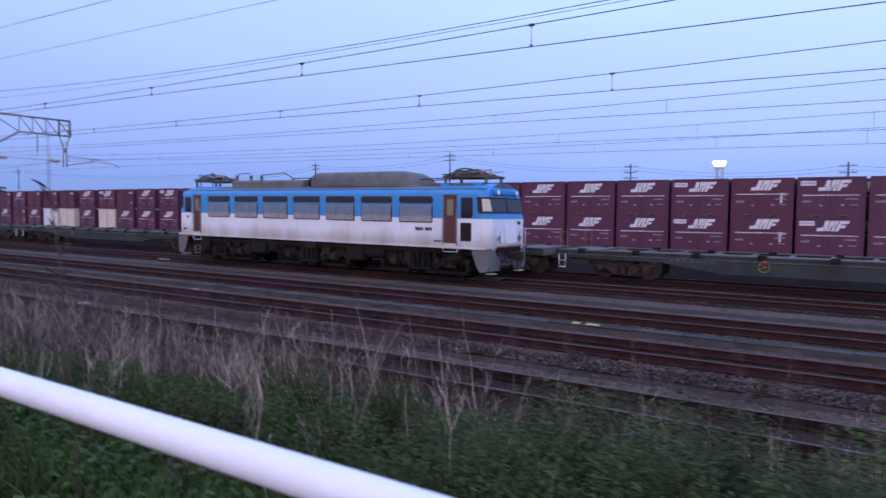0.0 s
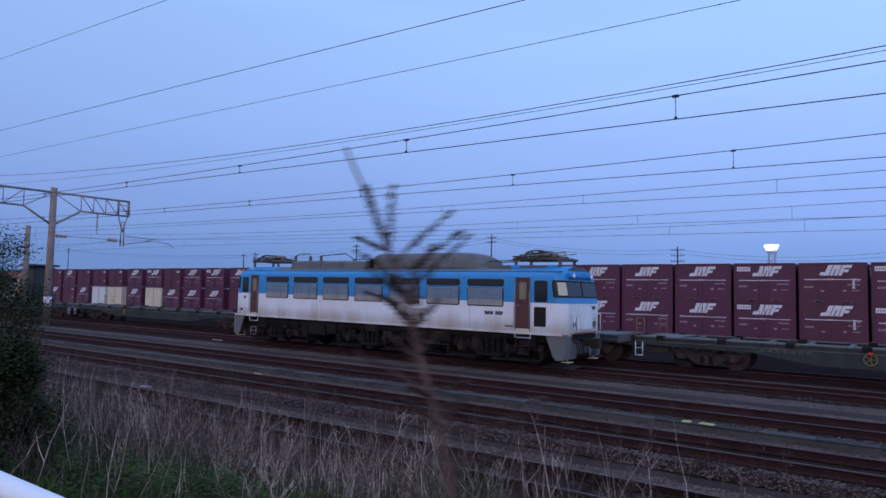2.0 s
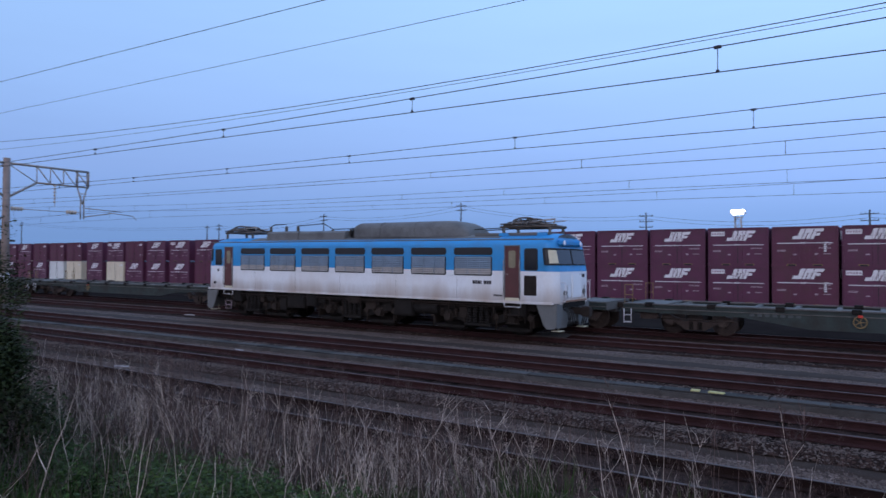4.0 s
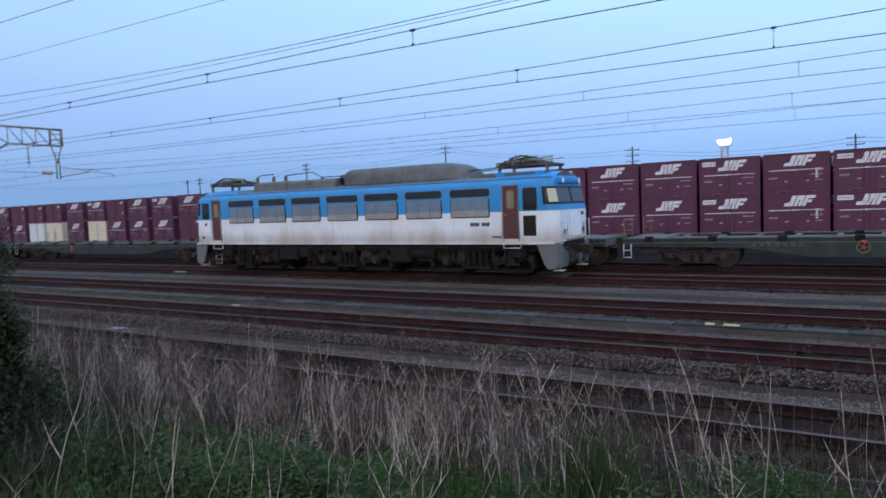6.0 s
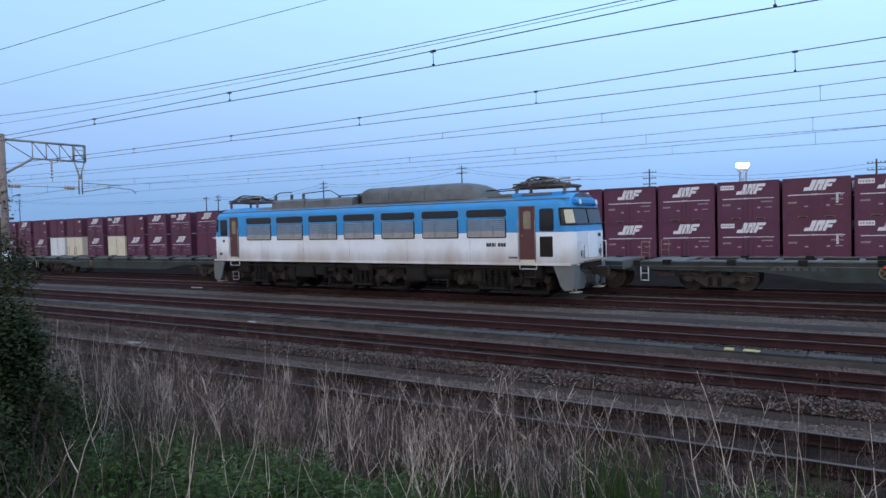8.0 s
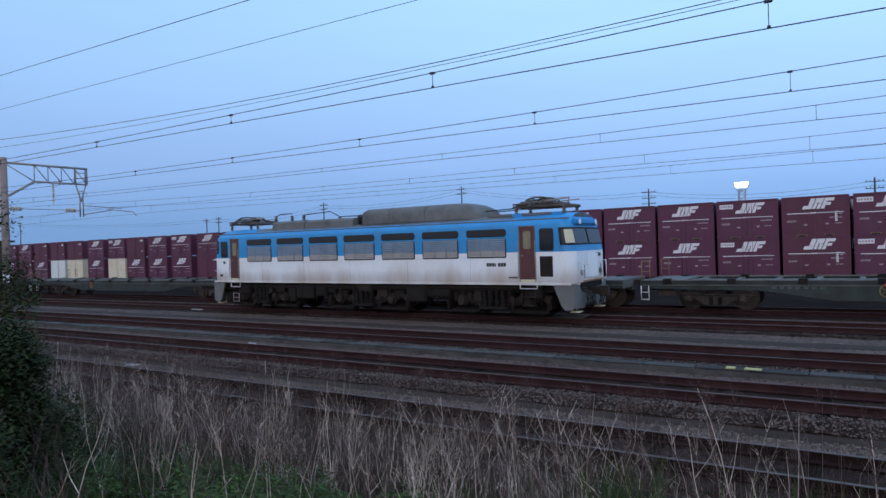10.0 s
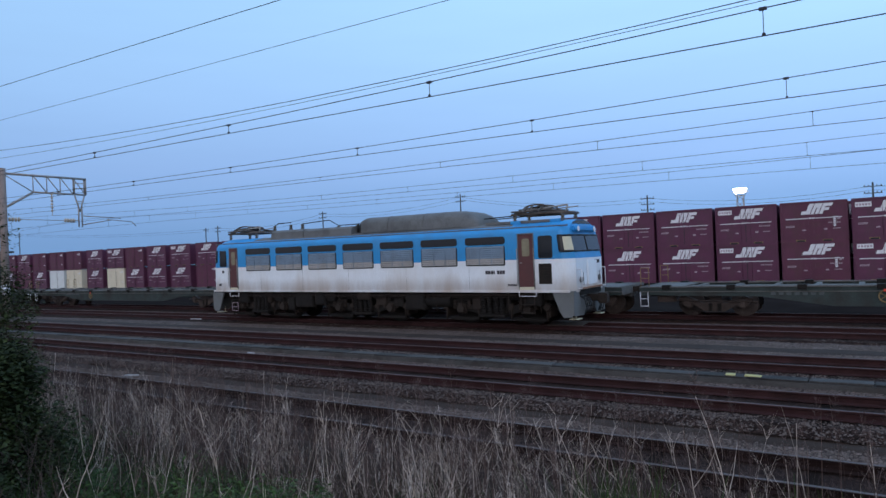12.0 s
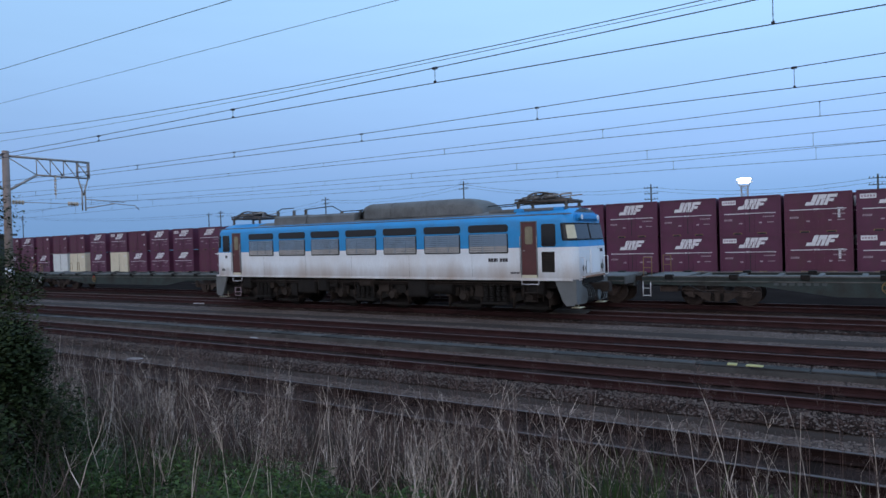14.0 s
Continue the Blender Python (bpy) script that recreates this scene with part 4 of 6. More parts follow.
        for x in (-0.42, -0.15, 0.12):
            bow = [(px + x, LC + y, 3.985 - 0.9 * max(0.0, abs(y) - 0.42) ** 2 - 0.35 * abs(x + 0.15)) for y in (-0.85, -0.7, -0.55, -0.4, 0.0, 0.4, 0.55, 0.7, 0.85)]
            piece("collector_strip", bow, 0.026)
        bm = B()
        box(bm, px - 0.48, px + 0.16, LC - 0.30, LC + 0.30, 3.80, 3.93, 0.05)
        part("control_box", tilt(bm), M_UNDER, pan)
        piece("tie_bar", [(px + 0.95, LC - 0.5, 3.70), (px + 1.0, LC - 0.45, 3.92), (px + 0.6, LC - 0.40, 3.90)], 0.022, M_STEEL)
    for x in (-21.66, -20.69, -20.0, -18.0, -17.0):
        zt = 3.93 if x < -19 else 3.75
        bm = B()
        ribbed(bm, (x, LC - 0.3, 3.64), (x, LC - 0.3, zt), 0.05, 0.08, 5)
        part("busbar_insulator", tilt(bm), M_DARKPORC, roof)
    bm = B()
    for a, b2 in (((-21.66, 3.93), (-21.4, 4.02)), ((-21.4, 4.02), (-20.69, 4.02)), ((-20.0, 3.93), (-18.5, 4.0)), ((-18.5, 4.0), (-18.0, 3.76)), ((-18.0, 3.76), (-16.8, 3.76))):
        tube(bm, (a[0], LC - 0.3, a[1]), (b2[0], LC - 0.3, b2[1]), 0.018, 6)
    tube(bm, (-11.2, LC - 0.4, 3.62), (-10.0, LC - 0.4, 3.66), 0.018, 6)
    tube(bm, (-11.2, LC + 0.4, 3.62), (-10.0, LC + 0.4, 3.66), 0.018, 6)
    part("busbar", tilt(bm), M_UNDER, roof)


build_locomotive()


# ---- container wagons on the far track ----
def build_wagon():
    w = thing("flat_wagon", "empty blue-grey container flat wagon with grimy bogies", "wagon", "container wagons on the far track")
    yc, h = 0.0, 1.32
    L = 10.1
    for s in (-1, 1):
        bm = B()
        prism_y(bm, [(-L, 1.00), (L, 1.00), (L, 0.76), (8.9, 0.73), (6.3, 0.71), (5.2, 0.55), (4.3, 0.42), (-4.3, 0.42), (-5.2, 0.55), (-6.3, 0.71), (-8.9, 0.73), (-L, 0.76)], s * h - 0.05, s * h + 0.05)
        sill = part("side_sill", bm, M_WAGON, w, "deep fish-bellied side girder")
        bm = B()
        box(bm, -L, L, *sorted((s * (h - 0.1), s * (h + 0.09))), 1.00, 1.04, 0.004)
        box(bm, -L, L, *sorted((s * (h - 0.02), s * (h + 0.08))), 0.85, 0.88, 0.004)
        part("flange", bm, M_DECK_SKYLIT, sill, "dusty grey top flange, sky light put in its colour")
        bm = B()
        for k in range(19):
            x = -9.0 + k * 1.0
            box(bm, x - 0.02, x + 0.02, *sorted((s * (h + 0.03), s * (h + 0.085))), 0.88, 1.00)
        part("stiffener", bm, M_WAGON, sill)
        for k in range(10):
            bm = B()
            x = -9.2 + k * 2.04
            box(bm, x - 0.13, x + 0.13, *sorted((s * (h - 0.15), s * (h + 0.12))), 0.93, 1.085, 0.012)
            part("container_latch", bm, M_UNDER, w)
    bm = B()
    for x in np.arange(-9.6, 9.7, 1.2):
        box(bm, x - 0.08, x + 0.08, -h, h, 0.88, 1.00)
    box(bm, -L, L, -0.25, 0.25, 0.62, 0.99)
    for s in (-1, 1):
        box(bm, *sorted((s * (L - 0.15), s * (L + 0.02))), -h, h, 0.74, 1.03)
        box(bm, *sorted((s * (L - 1.4), s * L)), -h, h, 0.98, 1.03)
    part("deck_frame", bm, M_DECK_SKYLIT, w, "dusty grey deck cross-members, lightened for sky light")
    for s in (-1, 1):
        bm = B()
        for t in (-1, 1):
            y = t * 1.0
            prism_y(bm, [(s * 7.72 - 1.15, 0.62), (s * 7.72 - 0.9, 0.70), (s * 7.72 - 0.4, 0.48), (s * 7.72 + 0.4, 0.48), (s * 7.72 + 0.9, 0.70), (s * 7.72 + 1.15, 0.62), (s * 7.72 + 1.0, 0.38),
                         (s * 7.72 + 0.7, 0.42), (s * 7.72 + 0.3, 0.18), (s * 7.72 - 0.3, 0.18), (s * 7.72 - 0.7, 0.42), (s * 7.72 - 1.0, 0.38)], y - 0.08, y + 0.08)
        box(bm, s * 7.72 - 0.22, s * 7.72 + 0.22, -1.05, 1.05, 0.30, 0.72, 0.03)
        bg = part("bogie", bm, M_BOGIE, w, "rust-brown cast bogie")
        for ax in (s * 7.72 - 0.84, s * 7.72 + 0.84):
            bm = B()
            for t in (-1, 1):
                tube(bm, (ax, t * 0.55 - 0.06, 0.43), (ax, t * 0.55 + 0.06, 0.43), 0.43, 26)
            tube(bm, (ax, -1.0, 0.43), (ax, 1.0, 0.43), 0.075, 10)
            part("wheelset", bm, M_BOGIE, bg)
            for t in (-1, 1):
                bm = B()
                box(bm, ax - 0.13, ax + 0.13, *sorted((t * 0.96, t * 1.14)), 0.30, 0.56, 0.04)
                tube(bm, (ax, t * 1.1, 0.43), (ax, t * 1.17, 0.43), 0.10, 12)
                part("axle_box", bm, M_BOGIE, bg)
        for t in (-1, 1):
            for o in (-0.14, 0.14):
                bm = B()
                ribbed(bm, (s * 7.72 + o, t * 1.06, 0.20), (s * 7.72 + o, t * 1.06, 0.46), 0.05, 0.08, 5)
                part("coil_spring", bm, M_UNDER, bg)
        bm = B()
        box(bm, *sorted((s * (L - 0.1), s * (L + 0.32))), -0.1, 0.1, 0.78, 0.98, 0.02)
        box(bm, *sorted((s * (L + 0.24), s * (L + 0.42))), -0.15, 0.13, 0.72, 1.02, 0.03)
        part("coupler", bm, M_UNDER2, w)
        # end steps and hand rails
        for t in (-1, 1):
            bm = B()
            y = t * (h + 0.06)
            x0, x1 = s * (L - 0.28), s * (L - 0.02)
            for xx in (x0, x1):
                tube(bm, (xx, y, 0.34), (xx, y, 0.84), 0.016, 6)
            tube(bm, (x0, y, 0.37), (x1, y, 0.37), 0.018, 6)
            tube(bm, (x0, y, 0.62), (x1, y, 0.62), 0.012, 6)
            part("foot_step", bm, M_DECAL, w, "white-painted foot step")
        for t in (-1, 1):
            bm = B()
            y = t * (h - 0.05)
            x0, x1 = s * (L - 0.3), s * (L - 0.02)
            for xx in (x0, x1):
                tube(bm, (xx, y, 1.00), (xx, y, 1.68), 0.015, 6)
            tube(bm, (x0, y, 1.68), (x1, y, 1.68), 0.015, 6)
            tube(bm, (x0, y, 1.32), (x1, y, 1.32), 0.012, 6)
            part("end_rail", bm, M_FORK, w, "faded ochre hand rail")
    bm = B()
    tube(bm, (-2.2, -1.0, 0.62), (-1.1, -1.0, 0.62), 0.18, 14)
    box(bm, 1.2, 1.9, -1.15, -0.75, 0.45, 0.8, 0.02)
    part("brake_gear", bm, M_UNDER, w)
    for s in (-1, 1):
        bm = B()
        tube(bm, (s * 9.2, -1.12, 0.55), (s * 6.4, -1.12, 0.52), 0.022, 6)
        tube(bm, (s * 9.2, -1.12, 0.55), (s * 9.2, -1.12, 0.76), 0.022, 6)
        part("brake_pipe", bm, M_BOGIE, w)
        bm = B()
        box(bm, *sorted((s * 9.55, s * 8.95)), -1.22, -0.85, 0.50, 0.72, 0.02)
        part("equipment_box", bm, M_BOGIE, w)
    bm = B()
    for k in range(7):
        box(bm, -6.0 + k * 0.22, -5.86 + k * 0.22, -h - 0.056, -h - 0.048, 0.755, 0.84)
    part("stencil", bm, M_STENCIL, w)
    # hand brake wheel
    bm = B()
    n = 20
    for i in range(n):
        a, b2 = 6.2832 * i / n, 6.2832 * (i + 1) / n
        tube(bm, (-3.0 + 0.17 * math.cos(a), -h - 0.14, 0.72 + 0.17 * math.sin(a)), (-3.0 + 0.17 * math.cos(b2), -h - 0.14, 0.72 + 0.17 * math.sin(b2)), 0.017, 6, caps=False)
    for i in range(5):
        a = 6.2832 * i / 5
        tube(bm, (-3.0, -h - 0.14, 0.72), (-3.0 + 0.17 * math.cos(a), -h - 0.14, 0.72 + 0.17 * math.sin(a)), 0.012, 6)
    tube(bm, (-3.0, -h - 0.02, 0.72), (-3.0, -h - 0.16, 0.72), 0.03, 8)
    part("brake_wheel", bm, M_FORK, w, "ochre hand-brake wheel")
    bm = B()
    box(bm, -3.05, -2.93, -h - 0.17, -h - 0.155, 0.86, 0.93)
    part("red_tag", bm, M_RED, w, "small red tag")
    return w


WAGON_X = (3.3, -17.55, -38.4, -59.25)
first = build_wagon()
first.location = (WAGON_X[0], 25.33, 0)
for x in WAGON_X[1:]:
    other = copy_thing(first, pose(x, 25.33, 0))
    if x == WAGON_X[1]:
        # the wagon behind the locomotive has its bogie closer to the end, and no steps there
        for ch in list(other.children):
            mid = sum((Vector(c) for c in ch.bound_box), Vector()) / 8
            if mid.x > 6 and ch.name.startswith(("foot_step", "end_rail")):
                bpy.data.objects.remove(ch)
            elif mid.x > 6 and ch.name.startswith("bogie"):
                ch.location.x += 0.98


# ---- container stacks behind the wagons ----
CL, CH, CW = 3.62, 2.46, 2.45


def slanted(bm, x0, x1, z0, z1, y, lean=0.0, t=0.006):
    k = lean * (z1 - z0)
    prism_y(bm, [(x0, z0), (x1, z0), (x1 + k, z1), (x0 + k, z1)], y - t, y + 0.002)


def build_container(style, paint, label):
    """A twelve-foot box, its long side towards the tracks; origin under its middle."""
    c = thing("freight_container", label, "container", "stacked containers")
    h = CL / 2
    yf = -CW / 2
    bm = B()
    box(bm, -h + 0.03, h - 0.03, yf + 0.04, -yf, 0.12, CH - 0.03)
    body = part("body", bm, paint, c)
    for x in (-h, h - 0.11):
        for y in (yf, -yf - 0.12):
            bm = B()
            box(bm, x, x + 0.11, y, y + 0.12, 0.0, CH, 0.012)
            part("corner_post", bm, paint, c)
    bm = B()
    box(bm, -h + 0.11, h - 0.11, yf + 0.005, yf + 0.1, 0.0, 0.14, 0.01)
    part("bottom_rail", bm, paint, c)
    bm = B()
    box(bm, -h + 0.11, h - 0.11, yf + 0.005, yf + 0.1, CH - 0.10, CH, 0.01)
    part("top_rail", bm, paint, c)
    for x in (-0.98, 0.44):
        bm = B()
        box(bm, x, x + 0.54, yf - 0.004, yf + 0.02, 0.015, 0.135, 0.01)
        fp = part("fork_pocket", bm, M_FORK, c, "ochre-edged fork pocket")
        # flat black plate in place of the pocket's shaded hollow
        bm = B()
        box(bm, x + 0.05, x + 0.49, yf - 0.008, yf + 0.0, 0.015, 0.105)
        part("pocket_opening", bm, M_RUBBER, fp)
    if style != "ribbed":
        bm = B()
        box(bm, -0.014, 0.014, yf + 0.020, yf + 0.045, 0.16, CH - 0.12)
        part("door_seal", bm, M_RUBBER, c)
        for x in (-0.28, 0.28):
            bm = B()
            tube(bm, (x, yf + 0.03, 0.18), (x, yf + 0.03, CH - 0.14), 0.012, 6)
            part("lock_bar", bm, paint, c)
    else:
        for k in range(7):
            x = -0.85 + k * 0.27
            bm = B()
            box(bm, x - 0.07, x + 0.07, yf + 0.005, yf + 0.045, 0.2, CH - 0.70, 0.012)
            part("side_rib", bm, M_CONT2, c)
    yd = yf + (0.001 if style == "ribbed" else 0.036)
    if style in ("plain", "label", "ribbed"):
        cx = {"plain": -0.08, "label": 0.10, "ribbed": 0.12}[style]
        bm = B()
        z0, z1 = CH - 0.84, CH - 0.20
        if style == "ribbed":
            z0, z1 = z0 + 0.05, z1 + 0.05
        ln, wd = 0.40, 1.42
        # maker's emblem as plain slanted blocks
        for u0, u1, v0, v1 in ((0.00, 0.35, 0.0, 0.32), (0.17, 0.35, 0.33, 1.0), (0.38, 0.50, 0.0, 0.56), (0.38, 0.67, 0.57, 1.0),
                               (0.54, 0.67, 0.0, 0.56), (0.70, 0.83, 0.0, 0.70), (0.70, 1.06, 0.71, 1.0), (0.84, 1.00, 0.32, 0.58)):
            x0 = cx - 0.80 + ln * (z1 - z0) * v0
            slanted(bm, x0 + u0 * wd, x0 + u1 * wd, z0 + (z1 - z0) * v0, z0 + (z1 - z0) * v1, yd, ln)
        part("emblem", bm, M_DECAL, c, "white slanted emblem")
        bm = B()
        zl = CH - 1.14 if style != "ribbed" else CH - 1.06
        slanted(bm, -1.50, -0.28, zl, zl + 0.05, yd)
        slanted(bm, -0.24, -0.10, zl - 0.01, zl + 0.075, yd)
        slanted(bm, -0.06, 0.08, zl - 0.01, zl + 0.075, yd)
        slanted(bm, 0.12, 1.50, zl + 0.01, zl + 0.05, yd)
        part("white_stripe", bm, M_DECAL, c)
        bm = B()
        for k in range(5):
            slanted(bm, -1.52 + k * 0.10, -1.45 + k * 0.10, CH - 1.56, CH - 1.44, yd, 0.3)
        for k in range(6):
            slanted(bm, 0.78 + k * 0.11, 0.86 + k * 0.11, CH - 1.38, CH - 1.30, yd)
        slanted(bm, 1.25, 1.40, CH - 1.16, CH - 1.08, yd)
        slanted(bm, -0.62, -0.42, CH - 1.78, CH - 1.70, yd)
        slanted(bm, 0.55, 0.72, CH - 1.76, CH - 1.66, yd)
        slanted(bm, 1.0, 1.4, CH - 1.72, CH - 1.67, yd)
        part("stencil", bm, M_DECALDIM, c)
    if style == "label":
        bm = B()
        slanted(bm, -1.62, -0.80, CH - 0.52, CH - 0.24, yd)
        part("white_plate", bm, M_DECAL, c, "white rectangular plate")
        bm = B()
        for k in range(5):
            slanted(bm, -1.56 + k * 0.15, -1.46 + k * 0.15, CH - 0.44, CH - 0.33, yd - 0.006)
        part("plate_mark", bm, M_DECALDIM, c)
    if style == "ribbed":
        bm = B()
        slanted(bm, 1.02, 1.30, CH - 1.02, CH - 0.98, yd)
        for k in range(4):
            slanted(bm, 1.05, 1.18, CH - 1.18 - k * 0.13, CH - 1.08 - k * 0.13, yd)
        part("vertical_mark", bm, M_DECAL, c)
    if style == "bare":
        bm = B()
        slanted(bm, 1.15, 1.42, CH - 0.55, CH - 0.32, yd, 0.3)
        slanted(bm, 0.85, 1.1, CH - 0.50, CH - 0.40, yd, 0.3)
        slanted(bm, 1.2, 1.42, CH - 1.70, CH - 1.60, yd)
        part("emblem", bm, M_DECAL, c, "small white emblem")
    return c


PROTO = {
    "plain": build_container("plain", M_CONT, "maroon freight container with white emblem and stripe"),
    "label": build_container("label", M_CONT, "maroon freight container with white plate beside the emblem"),
    "ribbed": build_container("ribbed", M_CONT2, "brownish-red ribbed freight container with white emblem"),
    "bare": build_container("bare", M_CONT2, "faded red-brown freight container with small emblem"),
    "cream": build_container("bare", M_CREAMBOX, "cream rust-streaked freight container in the lower row"),
    "grey": build_container("bare", M_GREYBOX, "pale grey freight container in the lower row"),
}
CY = 47.1 + CW / 2
CZ0, CZ1 = -0.16, 2.30
used = set()


def put_container(style, x, z):
    if style in used:
        ob = copy_thing(PROTO[style], pose(x, CY, z))
    else:
        used.add(style)
        ob = PROTO[style]
        ob.matrix_basis = pose(x, CY, z)
    return ob


# stacks behind the near wagons, then the farther row
RIGHT = ("plain", "ribbed", "plain", "plain", "label", "ribbed", "label", "plain", "plain", "plain", "plain", "label", "plain")
for k, style in enumerate(RIGHT):
    for z in (CZ0, CZ1):
        put_container(style, 16.0 - k * 3.80, z)
for k in range(5):
    put_container("plain", -33.6 - k * 4.3, CZ0)
    put_container("label" if k % 2 else "plain", -33.6 - k * 4.3, CZ1)
FAR = ((-56.0, "plain", "plain"), (-60.4, "plain", "bare"), (-65.0, "label", "plain"), (-69.4, "plain", "plain"), (-73.7, "bare", "plain"), (-77.7, "label", "cream"),
       (-82.3, "plain", "plain"), (-87.2, "bare", "cream"), (-91.5, "bare", "grey"), (-96.0, "bare", "plain"), (-100.3, "plain", "bare"), (-104.6, "bare", "plain"), (-109.0, "plain", "bare"))
for x, a, b in FAR:
    put_container(b, x, CZ0)
    put_container(a, x, CZ1)
for ob in list(PROTO.values()):
    if ob.location.y < 1:
        put_container([k for k, v in PROTO.items() if v is ob][0], x, CZ0)


# a second row stands behind and closes the gaps
for k in range(18):
    for z in (CZ0, CZ1):
        ob = copy_thing(PROTO["plain"], pose(14.1 - k * 3.84, CY + 2.75, z))


# ---- overhead line ----
def wire(bm, x0, x1, y, zf, r, step=3.0):
    n = max(2, int((x1 - x0) / step))
    pts = [(x0 + (x1 - x0) * i / n, y, zf(x0 + (x1 - x0) * i / n)) for i in range(n + 1)]
    poly_tube(bm, pts, r)


def sag(low, k=0.00062, mid=-9.0, span=70.0):
    """A hanging wire, supported every span."""
    def z(x):
        u = (x - mid + span / 2) % span - span / 2
        return low + k * u * u
    return z


def contact(x):
    return 4.76 - 0.012 * max(-30.0, min(x + 6, 25.0))


def build_line(y, low, thick, dx, clamp):
    ln = thing("overhead_line", "thin overhead contact line with messenger wire and droppers", "overhead line", "overhead lines")
    bm = B()
    wire(bm, -150, 60, y, sag(low), thick)
    part("messenger_wire", bm, M_WIRE, ln)
    bm = B()
    wire(bm, -150, 60, y, contact, thick)
    part("contact_wire", bm, M_WIRE, ln)
    f = sag(low)
    for k in range(-14, 8):
        x = dx + k * 4.45
        bm = B()
        tube(bm, (x, y, contact(x)), (x, y, f(x)), 0.005, 5)
        box(bm, x - 0.07 * clamp, x + 0.07 * clamp, y - 0.02, y + 0.02, f(x) - 0.035 * clamp, f(x) + 0.02 * clamp, 0.004)
        box(bm, x - 0.03 * clamp, x + 0.03 * clamp, y - 0.015, y + 0.015, contact(x), contact(x) + 0.05 * clamp, 0.003)
        part("dropper", bm, M_WIRE, ln)


build_line(9.05, 4.96, 0.0072, -5.29, 0.6)
build_line(12.84, 4.98, 0.0075, -5.44, 0.6)
build_line(16.13, 4.95, 0.0068, -5.3, 0.3)
build_line(21.43, 5.03, 0.0068, -5.8, 0.35)
build_line(25.33, 5.05, 0.0072, -6.0, 0.35)
bm = B()
wire(bm, -150, 60, 11.0, lambda x: 8.0 - 0.0247 * (x + 10.83), 0.0085)
solid("feeder_wire", bm, M_WIRE, "thin dark feeder wire strung high above the tracks", "wire", "feeder wires")
bm = B()
wire(bm, -150, 60, 14.0, lambda x: 8.32 - 0.0163 * (x + 8.5), 0.0075)
solid("feeder_wire", bm, M_WIRE, "thin dark feeder wire strung high above the tracks", "wire", "feeder wires")
bm = B()
wire(bm, -150, 60, 11.0, lambda x: 10.96 + -0.0454 * (x + 19.13), 0.0075)
solid("feeder_wire", bm, M_WIRE, "thin dark feeder wire strung high above the tracks", "wire", "feeder wires")
bm = B()
wire(bm, -150, 60, 12.84, sag(6.36, 0.0014, -6.0), 0.009)
solid("feeder_wire", bm, M_WIRE, "thin dark feeder wire strung high above the tracks", "wire", "feeder wires")
bm = B()
wire(bm, -150, 60, 12.84, sag(6.29, 0.0010, -7.0), 0.006)
solid("feeder_wire", bm, M_WIRE, "very fine feeder wire strung high above the tracks", "wire", "feeder wires")


